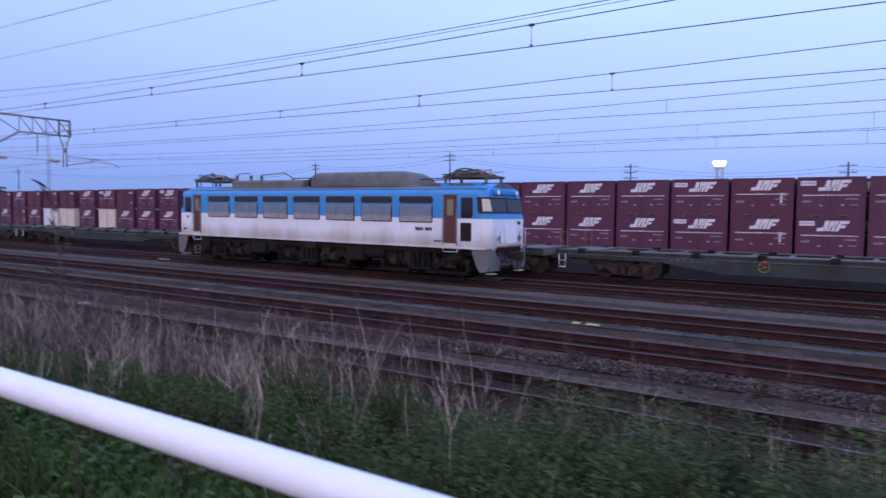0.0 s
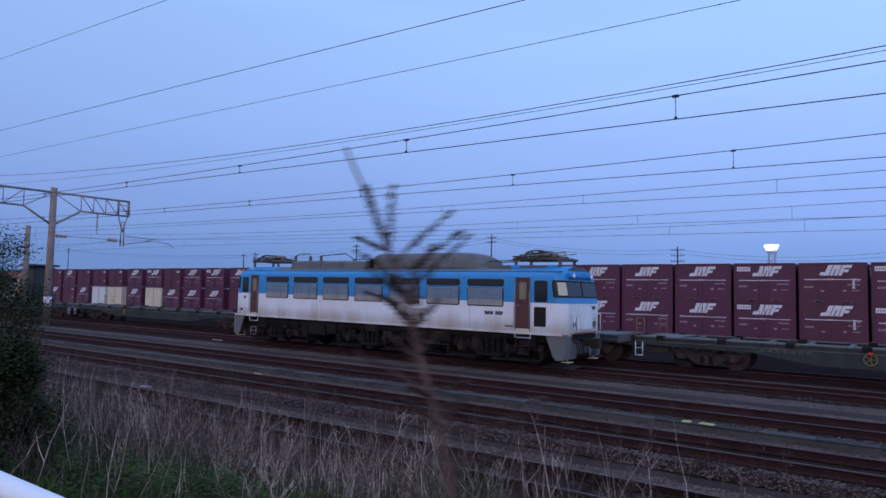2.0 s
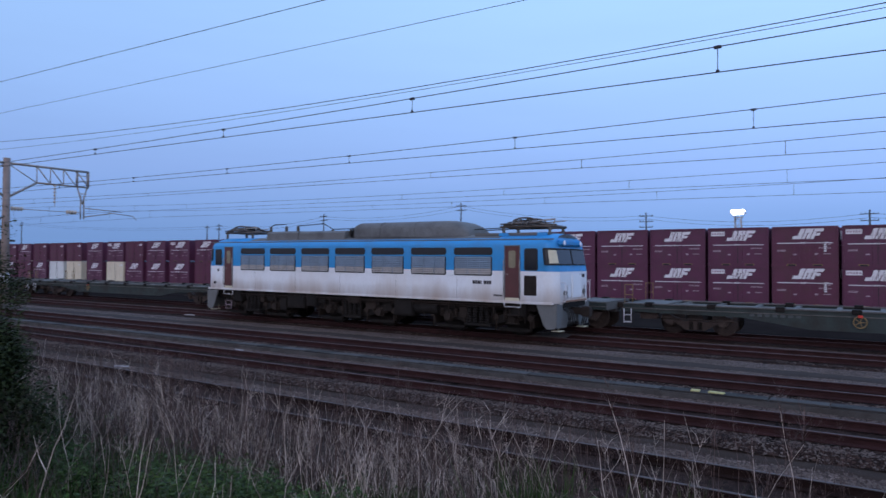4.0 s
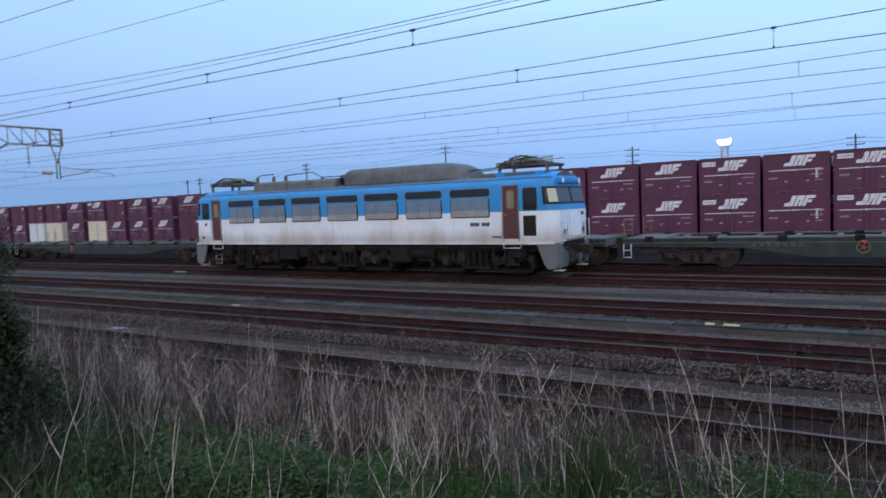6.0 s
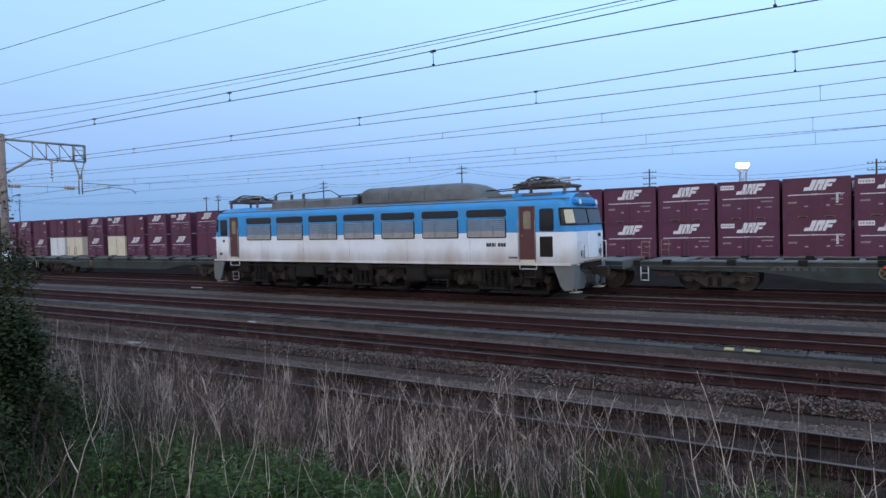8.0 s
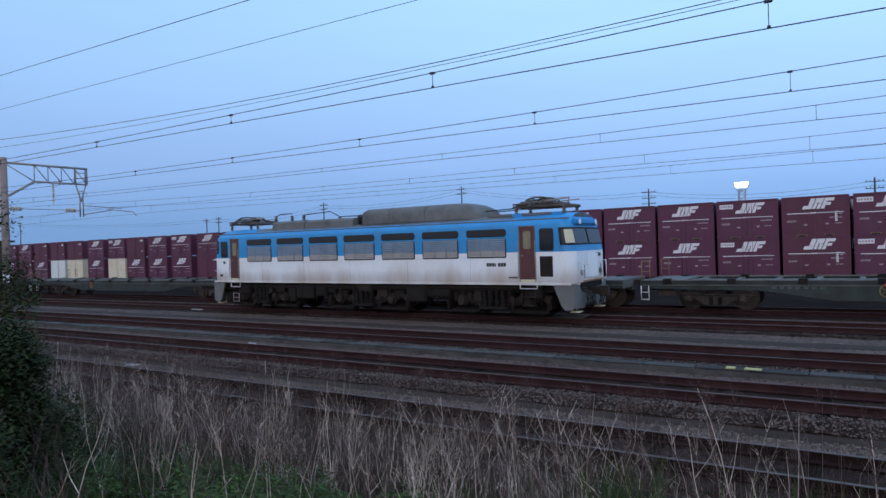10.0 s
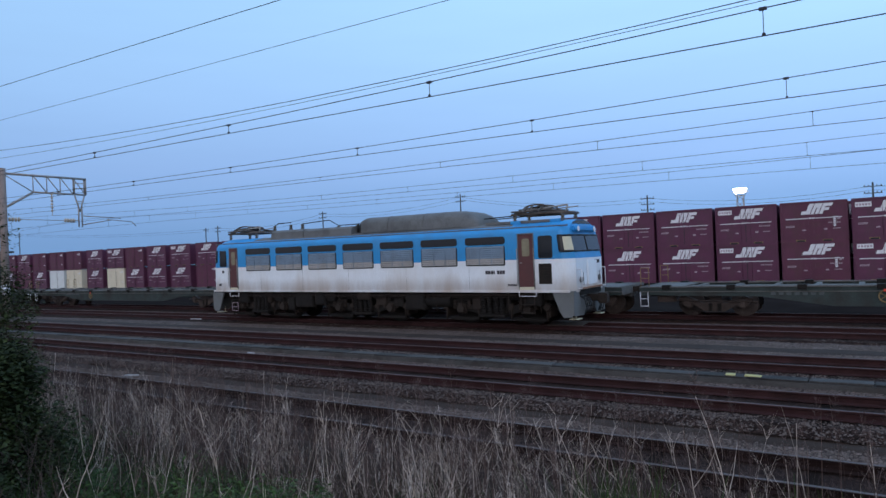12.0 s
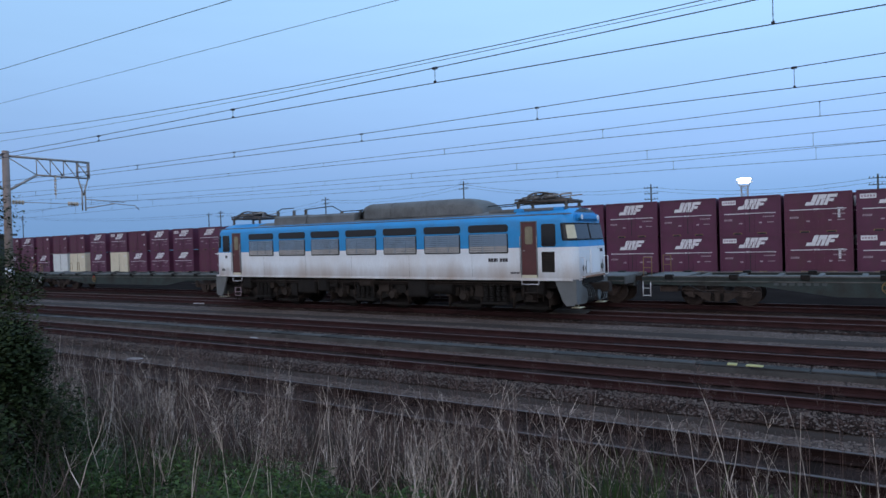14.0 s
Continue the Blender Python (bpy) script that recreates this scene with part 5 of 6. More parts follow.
def build_portal(x):
    """A line mast with truss arms to both sides."""
    p = thing("catenary_mast", "concrete catenary mast with steel truss arms and brackets", "catenary mast", at=(x, 0, 0))
    bm = B()
    tube(bm, (0, 20.14, -0.3), (0, 20.14, 8.7), 0.24, 16, 0.19)
    mast = part("mast", bm, M_MAST, p)
    bm = B()
    tube(bm, (0, 20.14, 1.05), (0, 20.14, 1.65), 0.236, 16, 0.233)
    part("white_band", bm, M_DECAL, mast, "white painted band")
    for sgn, y1 in ((1, 25.2), (-1, 8.0)):
        bm = B()
        top = lambda y: 8.40
        tube(bm, (0, 20.14, 8.40), (0, y1, 8.40), 0.08, 6)
        ys = 20.14 + sgn * 1.75
        tube(bm, (0, 20.14, 6.25), (0, ys, 7.35), 0.075, 6)
        tube(bm, (0, ys, 7.35), (0, y1, 7.35), 0.065, 6)
        n = 4 if sgn > 0 else 9
        for i in range(n):
            ya = ys + (y1 - ys) * i / n
            yb = ys + (y1 - ys) * (i + 1) / n
            tube(bm, (0, ya, 7.35), (0, ya, 8.40), 0.032, 6)
            tube(bm, (0, ya, 8.40), (0, yb, 7.35), 0.032, 6)
        tube(bm, (0, y1, 7.35), (0, y1, 8.40), 0.05, 6)
        tube(bm, (0, 20.14, 8.40), (0, ys, 7.35), 0.032, 6)
        part("truss_arm", bm, M_STEEL, p, "grey lattice truss arm")
    bm = B()
    for y in (24.45, 25.1):
        tube(bm, (0, y, 8.45), (0, y, 7.3), 0.05, 6)
        tube(bm, (0, y, 7.3), (0, 24.78, 6.2), 0.045, 6)
    for z in (8.1, 7.75, 7.35, 6.9):
        tube(bm, (0, 24.5, z), (0, 25.05, z), 0.03, 6)
    for y in (24.68, 24.9):
        tube(bm, (0, y, 6.8), (0, y, 5.2), 0.045, 6)
    part("drop_post", bm, M_STEEL, p, "lattice drop post")
    bm = B()
    tube(bm, (0, 24.9, 5.35), (0, 26.9, 5.72), 0.035, 6)
    tube(bm, (0, 24.9, 5.95), (0, 27.6, 5.85), 0.03, 6)
    tube(bm, (0, 26.6, 5.75), (0, 28.4, 5.62), 0.028, 6)
    tube(bm, (0, 28.4, 5.62), (0, 28.7, 5.35), 0.028, 6)
    tube(bm, (0, 20.3, 5.62), (0, 24.7, 5.62), 0.022, 6)
    part("bracket_arm", bm, M_STEEL, p)
    for y0 in (20.42, 23.75):
        bm = B()
        ribbed(bm, (0, y0, 5.62), (0, y0 + 0.70, 5.62), 0.05, 0.14, 4)
        part("insulator", bm, M_PORCELAIN, p)
    bm = B()
    ribbed(bm, (0, 23.0, 7.35), (0, 23.0, 6.1), 0.025, 0.085, 6)
    tube(bm, (0, 23.0, 6.1), (0, 23.0, 5.9), 0.02, 6)
    part("insulator", bm, M_PORCELAIN, p)
    bm = B()
    for y in (12.6, 15.2):
        tube(bm, (0, y, 8.4), (0, y, 10.0), 0.055, 6)
    tube(bm, (0, 12.6, 10.0), (0, 15.2, 10.0), 0.055, 6)
    for y in (13.2, 14.5):
        tube(bm, (0, y, 10.0), (0, y, 9.6), 0.04, 6)
    part("wire_frame", bm, M_STEEL, p, "square steel frame above the truss")
    return p


build_portal(-43.94)


# ---- distance: floodlight, poles, lines, buildings ----
def build_floodlight():
    f = thing("floodlight_tower", "lit floodlight bank on a lattice tower", "floodlight", at=(-13.3, 87.6, -0.1))
    bm = B()
    for x in (-0.35, 0.35):
        for y in (-0.35, 0.35):
            tube(bm, (x, y, 0), (x, y, 8.2), 0.05, 6)
    for k in range(9):
        z = 0.4 + k * 0.9
        tube(bm, (-0.35, -0.35, z), (0.35, -0.35, z + 0.8), 0.03, 5)
        tube(bm, (0.35, -0.35, z), (-0.35, -0.35, z + 0.8), 0.03, 5)
        tube(bm, (-0.35, -0.35, z), (0.35, -0.35, z), 0.03, 5)
    box(bm, -0.5, 0.5, -0.3, 0.3, 8.1, 8.2)
    for x in (-0.57, 0.57):
        tube(bm, (x, -0.05, 8.2), (x, -0.05, 9.0), 0.04, 6)
    box(bm, -0.9, 0.9, -0.12, -0.02, 8.55, 8.65)
    box(bm, -0.9, 0.9, -0.12, -0.02, 8.87, 8.97)
    part("tower", bm, M_STEEL, f)
    for k in range(9):
        bm = B()
        x = (-0.45, -0.15, 0.15, 0.45, -0.60, -0.30, 0.0, 0.30, 0.60)[k]
        z = 8.60 if k < 4 else 8.92
        tube(bm, (x, -0.36, z), (x, -0.12, z), 0.15, 16)
        part("lamp_head", bm, M_FLOOD, f, "glaring white lamp head")


build_floodlight()


def build_pole(x, y, top, arms):
    p = thing("utility_pole", "dark utility pole with cross-arms in the distance", "utility pole", "distant utility poles", at=(x, y, -0.1))
    bm = B()
    tube(bm, (0, 0, 0), (0, 0, top + 0.1), 0.15, 8, 0.09)
    part("pole", bm, M_FARDARK, p)
    for k in range(arms):
        bm = B()
        z = top - 0.4 - k * 0.75
        box(bm, -0.9, 0.9, -0.05, 0.05, z, z + 0.08)
        for o in (-0.8, -0.4, 0.4, 0.8):
            tube(bm, (o, 0, z + 0.06), (o, 0, z + 0.24), 0.045, 6)
        part("cross_arm", bm, M_FARDARK, p)
    return p


POLES = ((-54.2, 90, 11.8, 2), (-83.5, 90, 11.1, 2), (-25.1, 90, 9.2, 3), (0.1, 90, 8.6, 3), (-112.7, 90, 10.1, 2), (-116.5, 90, 9.9, 1), (28, 90, 9.0, 3), (-200, 92, 13.2, 2))
for p in POLES:
    build_pole(*p)
bm = B()
for a, b in (((-200, 12.8), (-112.7, 9.6)), ((-112.7, 9.6), (-83.5, 10.6)), ((-83.5, 10.6), (-54.2, 11.3)), ((-54.2, 11.3), (-25.1, 8.8)), ((-25.1, 8.8), (0.1, 8.2)), ((0.1, 8.2), (28, 8.5))):
    for o in (0.0, 0.7):
        pts = []
        for i in range(9):
            u = i / 8
            pts.append((a[0] + (b[0] - a[0]) * u, 90 + o, a[1] + (b[1] - a[1]) * u - 4 * 0.9 * u * (1 - u) - o * 0.6))
        for p, q in zip(pts, pts[1:]):
            tube(bm, p, q, 0.022, 4, caps=False)
solid("power_line", bm, M_WIRE, "sagging power lines between distant poles", "power line")


def build_house(x, y, w, d, h, mat, roof_h, label):
    ho = thing("distant_building", label, "building", "distant buildings", at=(x, y, -0.1))
    bm = B()
    box(bm, -w / 2, w / 2, -d / 2, d / 2, 0, h)
    part("wall", bm, mat, ho)
    bm = B()
    prism_x(bm, [(-d / 2 - 0.4, h), (0, h + roof_h), (d / 2 + 0.4, h)], -w / 2 - 0.3, w / 2 + 0.3)
    part("roof", bm, M_FARDARK, ho)
    for k in range(int(w // 3)):
        xx = -w / 2 + 1.5 + k * 3.0
        bm = B()
        box(bm, xx - 0.5, xx + 0.5, -d / 2 - 0.04, -d / 2 + 0.02, h * 0.5, h * 0.5 + 1.1)
        part("window", bm, M_GLASS, ho)


build_house(-122, 60, 14, 9, 3.2, M_FARWALL, 1.0, "pale two-storey building beyond the yard")
build_house(-146, 62, 9, 9, 5.0, M_BRICKY, 1.0, "reddish-beige building beyond the yard")
build_house(-134, 48, 9, 7, 2.8, M_FARWALL, 1.5, "low pale shed beyond the yard")
build_house(-170, 66, 22, 9, 4.2, M_FARWALL, 1.2, "long pale building beyond the yard")
bm = B()
tube(bm, (-72.2, 30, -0.3), (-72.2, 30, 8.4), 0.28, 12, 0.22)
solid("concrete_pole", bm, M_MAST, "plain concrete pole beside the far tracks", "pole")
bm = B()
box(bm, -75, -72.8, 31, 33, -0.2, 4.3, 0.03)
box(bm, -75.4, -72.4, 30.6, 33.4, 4.3, 4.5, 0.03)
solid("relay_hut", bm, M_FARDARK, "dark small trackside hut with flat roof", "hut")


def far_trees():
    rng = random.Random(9)
    verts, faces = [], []
    for k in range(26):
        cx, cy = -150 + rng.uniform(-60, 55), 100 + rng.uniform(0, 40)
        hgt = rng.uniform(4.5, 8.5)
        for i in range(170):
            a, u = rng.uniform(0, 6.283), rng.random()
            r = (1 - u ** 2) * hgt * 0.55 * rng.uniform(0.5, 1)
            p = (cx + r * math.cos(a), cy + r * math.sin(a), u * hgt)
            s = rng.uniform(0.25, 0.6)
            k0 = len(verts)
            for j in range(3):
                verts.append((p[0] + rng.uniform(-s, s), p[1] + rng.uniform(-s, s), p[2] + rng.uniform(-s, s)))
            faces.append((k0, k0 + 1, k0 + 2))
    tagged(arrays("tree_line", verts, faces, M_LEAF), "dark tree line beyond the container yard", "trees", kind="stuff")


far_trees()


# ---- small things lying in the yard ----
def litter(name, x, y, z, sx, sy, sz, turn, mat, label, cat):
    bm = B()
    box(bm, -sx / 2, sx / 2, -sy / 2, sy / 2, 0, sz, min(sx, sy, sz) * 0.2)
    ob = solid(name, bm, mat, label, cat)
    ob.matrix_basis = pose(x, y, z if z > -0.14 else max(ground_z(x, y), z), 2, 1, turn)


litter("yellow_marker", -2.33, 14.66, -0.105, 0.17, 0.17, 0.02, 4, M_YELLOW, "yellow painted marker plate on the cable trough", "marker")
litter("yellow_marker", -1.93, 14.64, -0.105, 0.29, 0.15, 0.02, -2, M_YELLOW, "longer yellow marker plate on the cable trough", "marker")
litter("white_board", -26.75, 20.75, -0.155, 0.62, 0.10, 0.04, 14, M_SCRAP, "white painted board lying on the ballast", "board")
litter("paper_scrap", -17.0, 11.45, -0.90, 0.42, 0.10, 0.04, 24, M_SCRAP, "crumpled white scrap lying on the ballast", "litter")
litter("paper_scrap", -15.5, 14.3, -0.60, 0.32, 0.07, 0.03, -5, M_SCRAP, "flat pale scrap lying beside the trough", "litter")
litter("paper_scrap", -7.2, 23.2, -0.30, 0.32, 0.10, 0.04, 8, M_SCRAP, "pale scrap lying between the rails", "litter")
bm = B()
box(bm, -0.60, 0.60, -0.62, 0.62, 0.0, 0.02, 0.006)
ob = solid("ground_plate", bm, M_DUST, "dusty brown flat plate lying across the rails below the locomotive", "plate")
ob.matrix_basis = pose(-8.42, 21.40, 0.004, 0, 0, 9)


def loose_stones():
    rng = random.Random(3)
    verts, faces = [], []
    shape = [(1, 0, 0.1), (0.2, 0.9, 0), (-0.9, 0.3, 0.05), (-0.3, -0.95, 0), (0.1, 0.1, 0.8)]
    for k in range(90000):
        x = rng.uniform(-26, 4)
        y = rng.choice((rng.gauss(11.7, 0.55), rng.gauss(14.6, 0.7), rng.gauss(18.6, 1.3)))
        if y < 8.9 or any(abs(y - t[1]) < 0.62 for t in TRACKS):
            continue
        s = rng.choice((rng.uniform(0.010, 0.022), rng.uniform(0.014, 0.034)))
        a = rng.uniform(0, 6.283)
        ca, sa = math.cos(a) * s, math.sin(a) * s
        z = ground_z(x, y)
        for t in TRACKS:
            if abs(y - t[1]) < 1.2:
                z = max(z, t[2] - 0.172 - 0.13 * max(0.0, (abs(y - t[1]) - 1.0) / 0.2))
        k0 = len(verts)
        for px, py, pz in shape:
            verts.append((x + px * ca - py * sa, y + px * sa + py * ca, z - 0.004 + pz * s * rng.uniform(0.7, 1.2)))
        faces += [(k0, k0 + 1, k0 + 4), (k0 + 1, k0 + 2, k0 + 4), (k0 + 2, k0 + 3, k0 + 4), (k0 + 3, k0, k0 + 4)]
    ob = arrays("loose_stone", verts, faces, M_STONE)
    tagged(ob, "loose grey ballast stones between the tracks", "stones", kind="stuff")


M_STONE = material("loose_stone_grey", (0.108, 0.083, 0.073), 0.9, scale=3, fine=30, vary=0.25, bump=0, per_island=0.4, spec=0.2)
loose_stones()

# ---- walkway railing ----
rail_set = thing("pipe_railing", "white painted steel pipe railing along the walkway", "railing", at=(0, 1.07, 0))
bm = B()
tube(bm, (-9, 0, 2.062), (9, 0, 2.062), 0.0242, 20)
part("top_rail", bm, M_PIPE, rail_set)
bm = B()
tube(bm, (-9, 0, 1.55), (9, 0, 1.55), 0.021, 14)
part("middle_rail", bm, M_PIPE, rail_set)
for k in range(10):
    bm = B()
    tube(bm, (-8.7 + k * 2.0, 0, 0.9), (-8.7 + k * 2.0, 0, 2.05), 0.022, 14)
    part("post", bm, M_PIPE, rail_set)


# ---- vegetation on the bank ----
def ribbon(verts, faces, pts, w, side):
    """A thin blade or stem through points, tapering."""
    n = len(pts)
    k0 = len(verts)
    for i, p in enumerate(pts):
        ww = w * (1 - 0.85 * i / (n - 1))
        verts.append((p[0] - side[0] * ww, p[1] - side[1] * ww, p[2]))
        verts.append((p[0] + side[0] * ww, p[1] + side[1] * ww, p[2]))
    for i in range(n - 1):
        a = k0 + 2 * i
        faces.append((a, a + 1, a + 3, a + 2))


def stem(verts, faces, pts, w):
    """A three-sided tapering stem."""
    n = len(pts)
    k0 = len(verts)
    for i, p in enumerate(pts):
        ww = w * (1 - 0.75 * i / (n - 1))
        for j in range(3):
            a = 2.094 * j
            verts.append((p[0] + ww * math.cos(a), p[1] + ww * math.sin(a), p[2]))
    for i in range(n - 1):
        for j in range(3):
            a, b = k0 + 3 * i + j, k0 + 3 * i + (j + 1) % 3
            faces.append((a, b, b + 3, a + 3))


def bent(rng, x, y, z, h, lean, kink, n=5):
    a = rng.uniform(0, 6.283)
    dx, dy = math.cos(a) * lean * h, math.sin(a) * lean * h
    pts = []
    for i in range(n):
        u = i / (n - 1)
        pts.append((x + dx * u ** 1.6 + rng.uniform(-kink, kink) * u, y + dy * u ** 1.6 + rng.uniform(-kink, kink) * u, z + h * u * (1 - 0.25 * lean * u)))
    return pts


def grass(name, count, seed, y_range, h_range, mat, label, cover):
    rng = random.Random(seed)
    verts, faces = [], []
    made = 0
    while made < count:
        x = rng.uniform(-15, 6.5)
        y = rng.uniform(*y_range)
        if cover(x, y) < rng.random():
            continue
        made += 1
        h = rng.uniform(*h_range) * (0.6 + 0.8 * abs(noise.noise((x * 0.8, y * 0.8, 2.0))))
        a = rng.uniform(0, 3.1416)
        ribbon(verts, faces, bent(rng, x, y, ground_z(x, y) - 0.02, h, rng.uniform(0.1, 0.8), 0.01, 4), rng.uniform(0.005, 0.012), (math.cos(a), math.sin(a)))
    tagged(arrays(name, verts, faces, mat), label, "grass", kind="stuff")


def patch(x, y, s, o):
    return 0.5 + 0.9 * noise.noise((x * s, y * s, o))


grass("green_grass", 62000, 11, (1.4, 5.8), (0.22, 0.56), M_GRASS, "fresh green grass on the bank", lambda x, y: (0.15 + patch(x, y, 0.6, 4.0)) * (1.0 if y < 4.8 else 0.35) * (1.0 if x > -3.6 else 0.5))
grass("dull_grass", 22000, 12, (1.4, 8.0), (0.15, 0.45), M_GRASS2, "dull green-brown grass on the bank", lambda x, y: patch(x, y, 0.6, 9.0))


def herbs():
    """Leafy green herbs among the grass."""
    rng = random.Random(21)
    verts, faces = [], []
    for k in range(1800):
        x, y = rng.uniform(-12, 6), rng.uniform(1.6, 5.9)
        if patch(x, y, 0.7, 15.0) * (1.0 if x > -0.5 else 0.35) < rng.random():
            continue
        z = ground_z(x, y)
        h = rng.uniform(0.2, 0.5)
        for i in range(rng.randint(12, 26)):
            u = rng.uniform(0.3, 1.0)
            px, py, pz = x + rng.gauss(0, 0.09), y + rng.gauss(0, 0.09), z + h * u
            a, s = rng.uniform(0, 6.283), rng.uniform(0.02, 0.045)
            ca, sa = math.cos(a) * s, math.sin(a) * s
            t = rng.uniform(-0.6, 0.8) * s
            k0 = len(verts)
            verts += [(px, py, pz), (px + ca - sa * 0.45, py + sa + ca * 0.45, pz + t), (px + 2 * ca, py + 2 * sa, pz + t * 0.6), (px + ca + sa * 0.45, py + sa - ca * 0.45, pz + t)]
            faces.append((k0, k0 + 1, k0 + 2, k0 + 3))
    tagged(arrays("green_herbs", verts, faces, M_GRASS), "leafy green herbs among the grass", "herbs", kind="stuff")


herbs()


def green_mounds():
    """Knee-high leafy growth in rounded clumps."""
    rng = random.Random(23)
    verts, faces = [], []
    for k in range(530):
        if k >= 410:
            x, y, h = rng.uniform(1.3, 4.6), rng.uniform(4.0, 5.8), rng.uniform(0.62, 1.08)
        elif k < 280:
            x, y, h = rng.uniform(-0.9, 5.6), rng.uniform(3.4, 6.2), rng.uniform(0.38, 0.78)
        elif k < 370:
            x, y, h = rng.uniform(-3.8, -0.8), rng.uniform(3.3, 4.6), rng.uniform(0.35, 0.58)
        else:
            x, y, h = rng.uniform(-7.5, -3.5), rng.uniform(3.2, 4.8), rng.uniform(0.28, 0.5)
        z, r = ground_z(x, y), rng.uniform(0.18, 0.38)
        for i in range(260):
            a, u = rng.uniform(0, 6.283), rng.random()
            rr = r * math.sqrt(max(0.0, 1 - u * u)) * rng.uniform(0.5, 1.1)
            p = (x + rr * math.cos(a), y + rr * math.sin(a), z + h * u * rng.uniform(0.85, 1.15))
            a2, s2 = rng.uniform(0, 6.283), rng.uniform(0.012, 0.036)
            ca, sa, t = math.cos(a2) * s2, math.sin(a2) * s2, rng.uniform(-0.5, 0.9) * s2
            k0 = len(verts)
            verts += [p, (p[0] + ca - sa * 0.4, p[1] + sa + ca * 0.4, p[2] + t), (p[0] + 2 * ca, p[1] + 2 * sa, p[2] + t * 0.5), (p[0] + ca + sa * 0.4, p[1] + sa - ca * 0.4, p[2] + t)]
            faces.append((k0, k0 + 1, k0 + 2, k0 + 3))
    tagged(arrays("leafy_clumps", verts, faces, M_CLUMP), "knee-high dull green leafy clumps on the bank", "herbs", kind="stuff")


M_CLUMP = leafy("clump_leaf", (0.036, 0.056, 0.014), 0.75)
green_mounds()


def dry_weeds():
    rng = random.Random(31)
    verts, faces = [], []
    for k in range(3600):
        x, y = rng.uniform(-16, 5.5), rng.uniform(5.0, 8.3)
        if rng.random() < 0.16:
            y = rng.uniform(2.6, 5.2)
        dens = max(0.0, patch(x, y, 1.5, 30.0)) ** 1.5 * (1.4 if x < -2.5 else (0.55 if x < -0.8 else 0.28))
        if dens < rng.random():
            continue
        z = ground_z(x, y) - 0.03
        h = rng.uniform(0.35, 1.0) if k % 3 else rng.uniform(0.7, 1.4)
        pts = bent(rng, x, y, z, h, abs(rng.gauss(0.10, 0.26)), 0.05, 6)
        stem(verts, faces, pts, rng.uniform(0.0025, 0.0056))
        for b in range(rng.choice((0, 1, 2, 3, 4, 6))):
            i = rng.randint(2, 4)
            p = pts[i]
            a, ln = rng.uniform(0, 6.283), rng.uniform(0.12, 0.38)
            q = (p[0] + math.cos(a) * ln * 0.38, p[1] + math.sin(a) * ln * 0.38, p[2] + ln * rng.uniform(0.5, 1.0))
            m = ((p[0] + q[0]) / 2 + rng.uniform(-0.02, 0.02), (p[1] + q[1]) / 2, (p[2] + q[2]) / 2 + 0.02)
            stem(verts, faces, [p, m, q], 0.0022)
            for c in range(rng.randint(0, 4)):
                a2 = rng.uniform(0, 6.283)
                l2 = ln * rng.uniform(0.2, 0.45)
                u = rng.uniform(0.4, 1)
                s0 = tuple(p[j] + (q[j] - p[j]) * u for j in range(3))
                stem(verts, faces, [s0, (s0[0] + math.cos(a2) * l2, s0[1] + math.sin(a2) * l2, s0[2] + l2 * 0.8)], 0.002)
    tagged(arrays("dry_weed_stalks", verts, faces, M_DRY), "pale dry branching weed stalks on the bank", "weeds", kind="stuff")


dry_weeds()


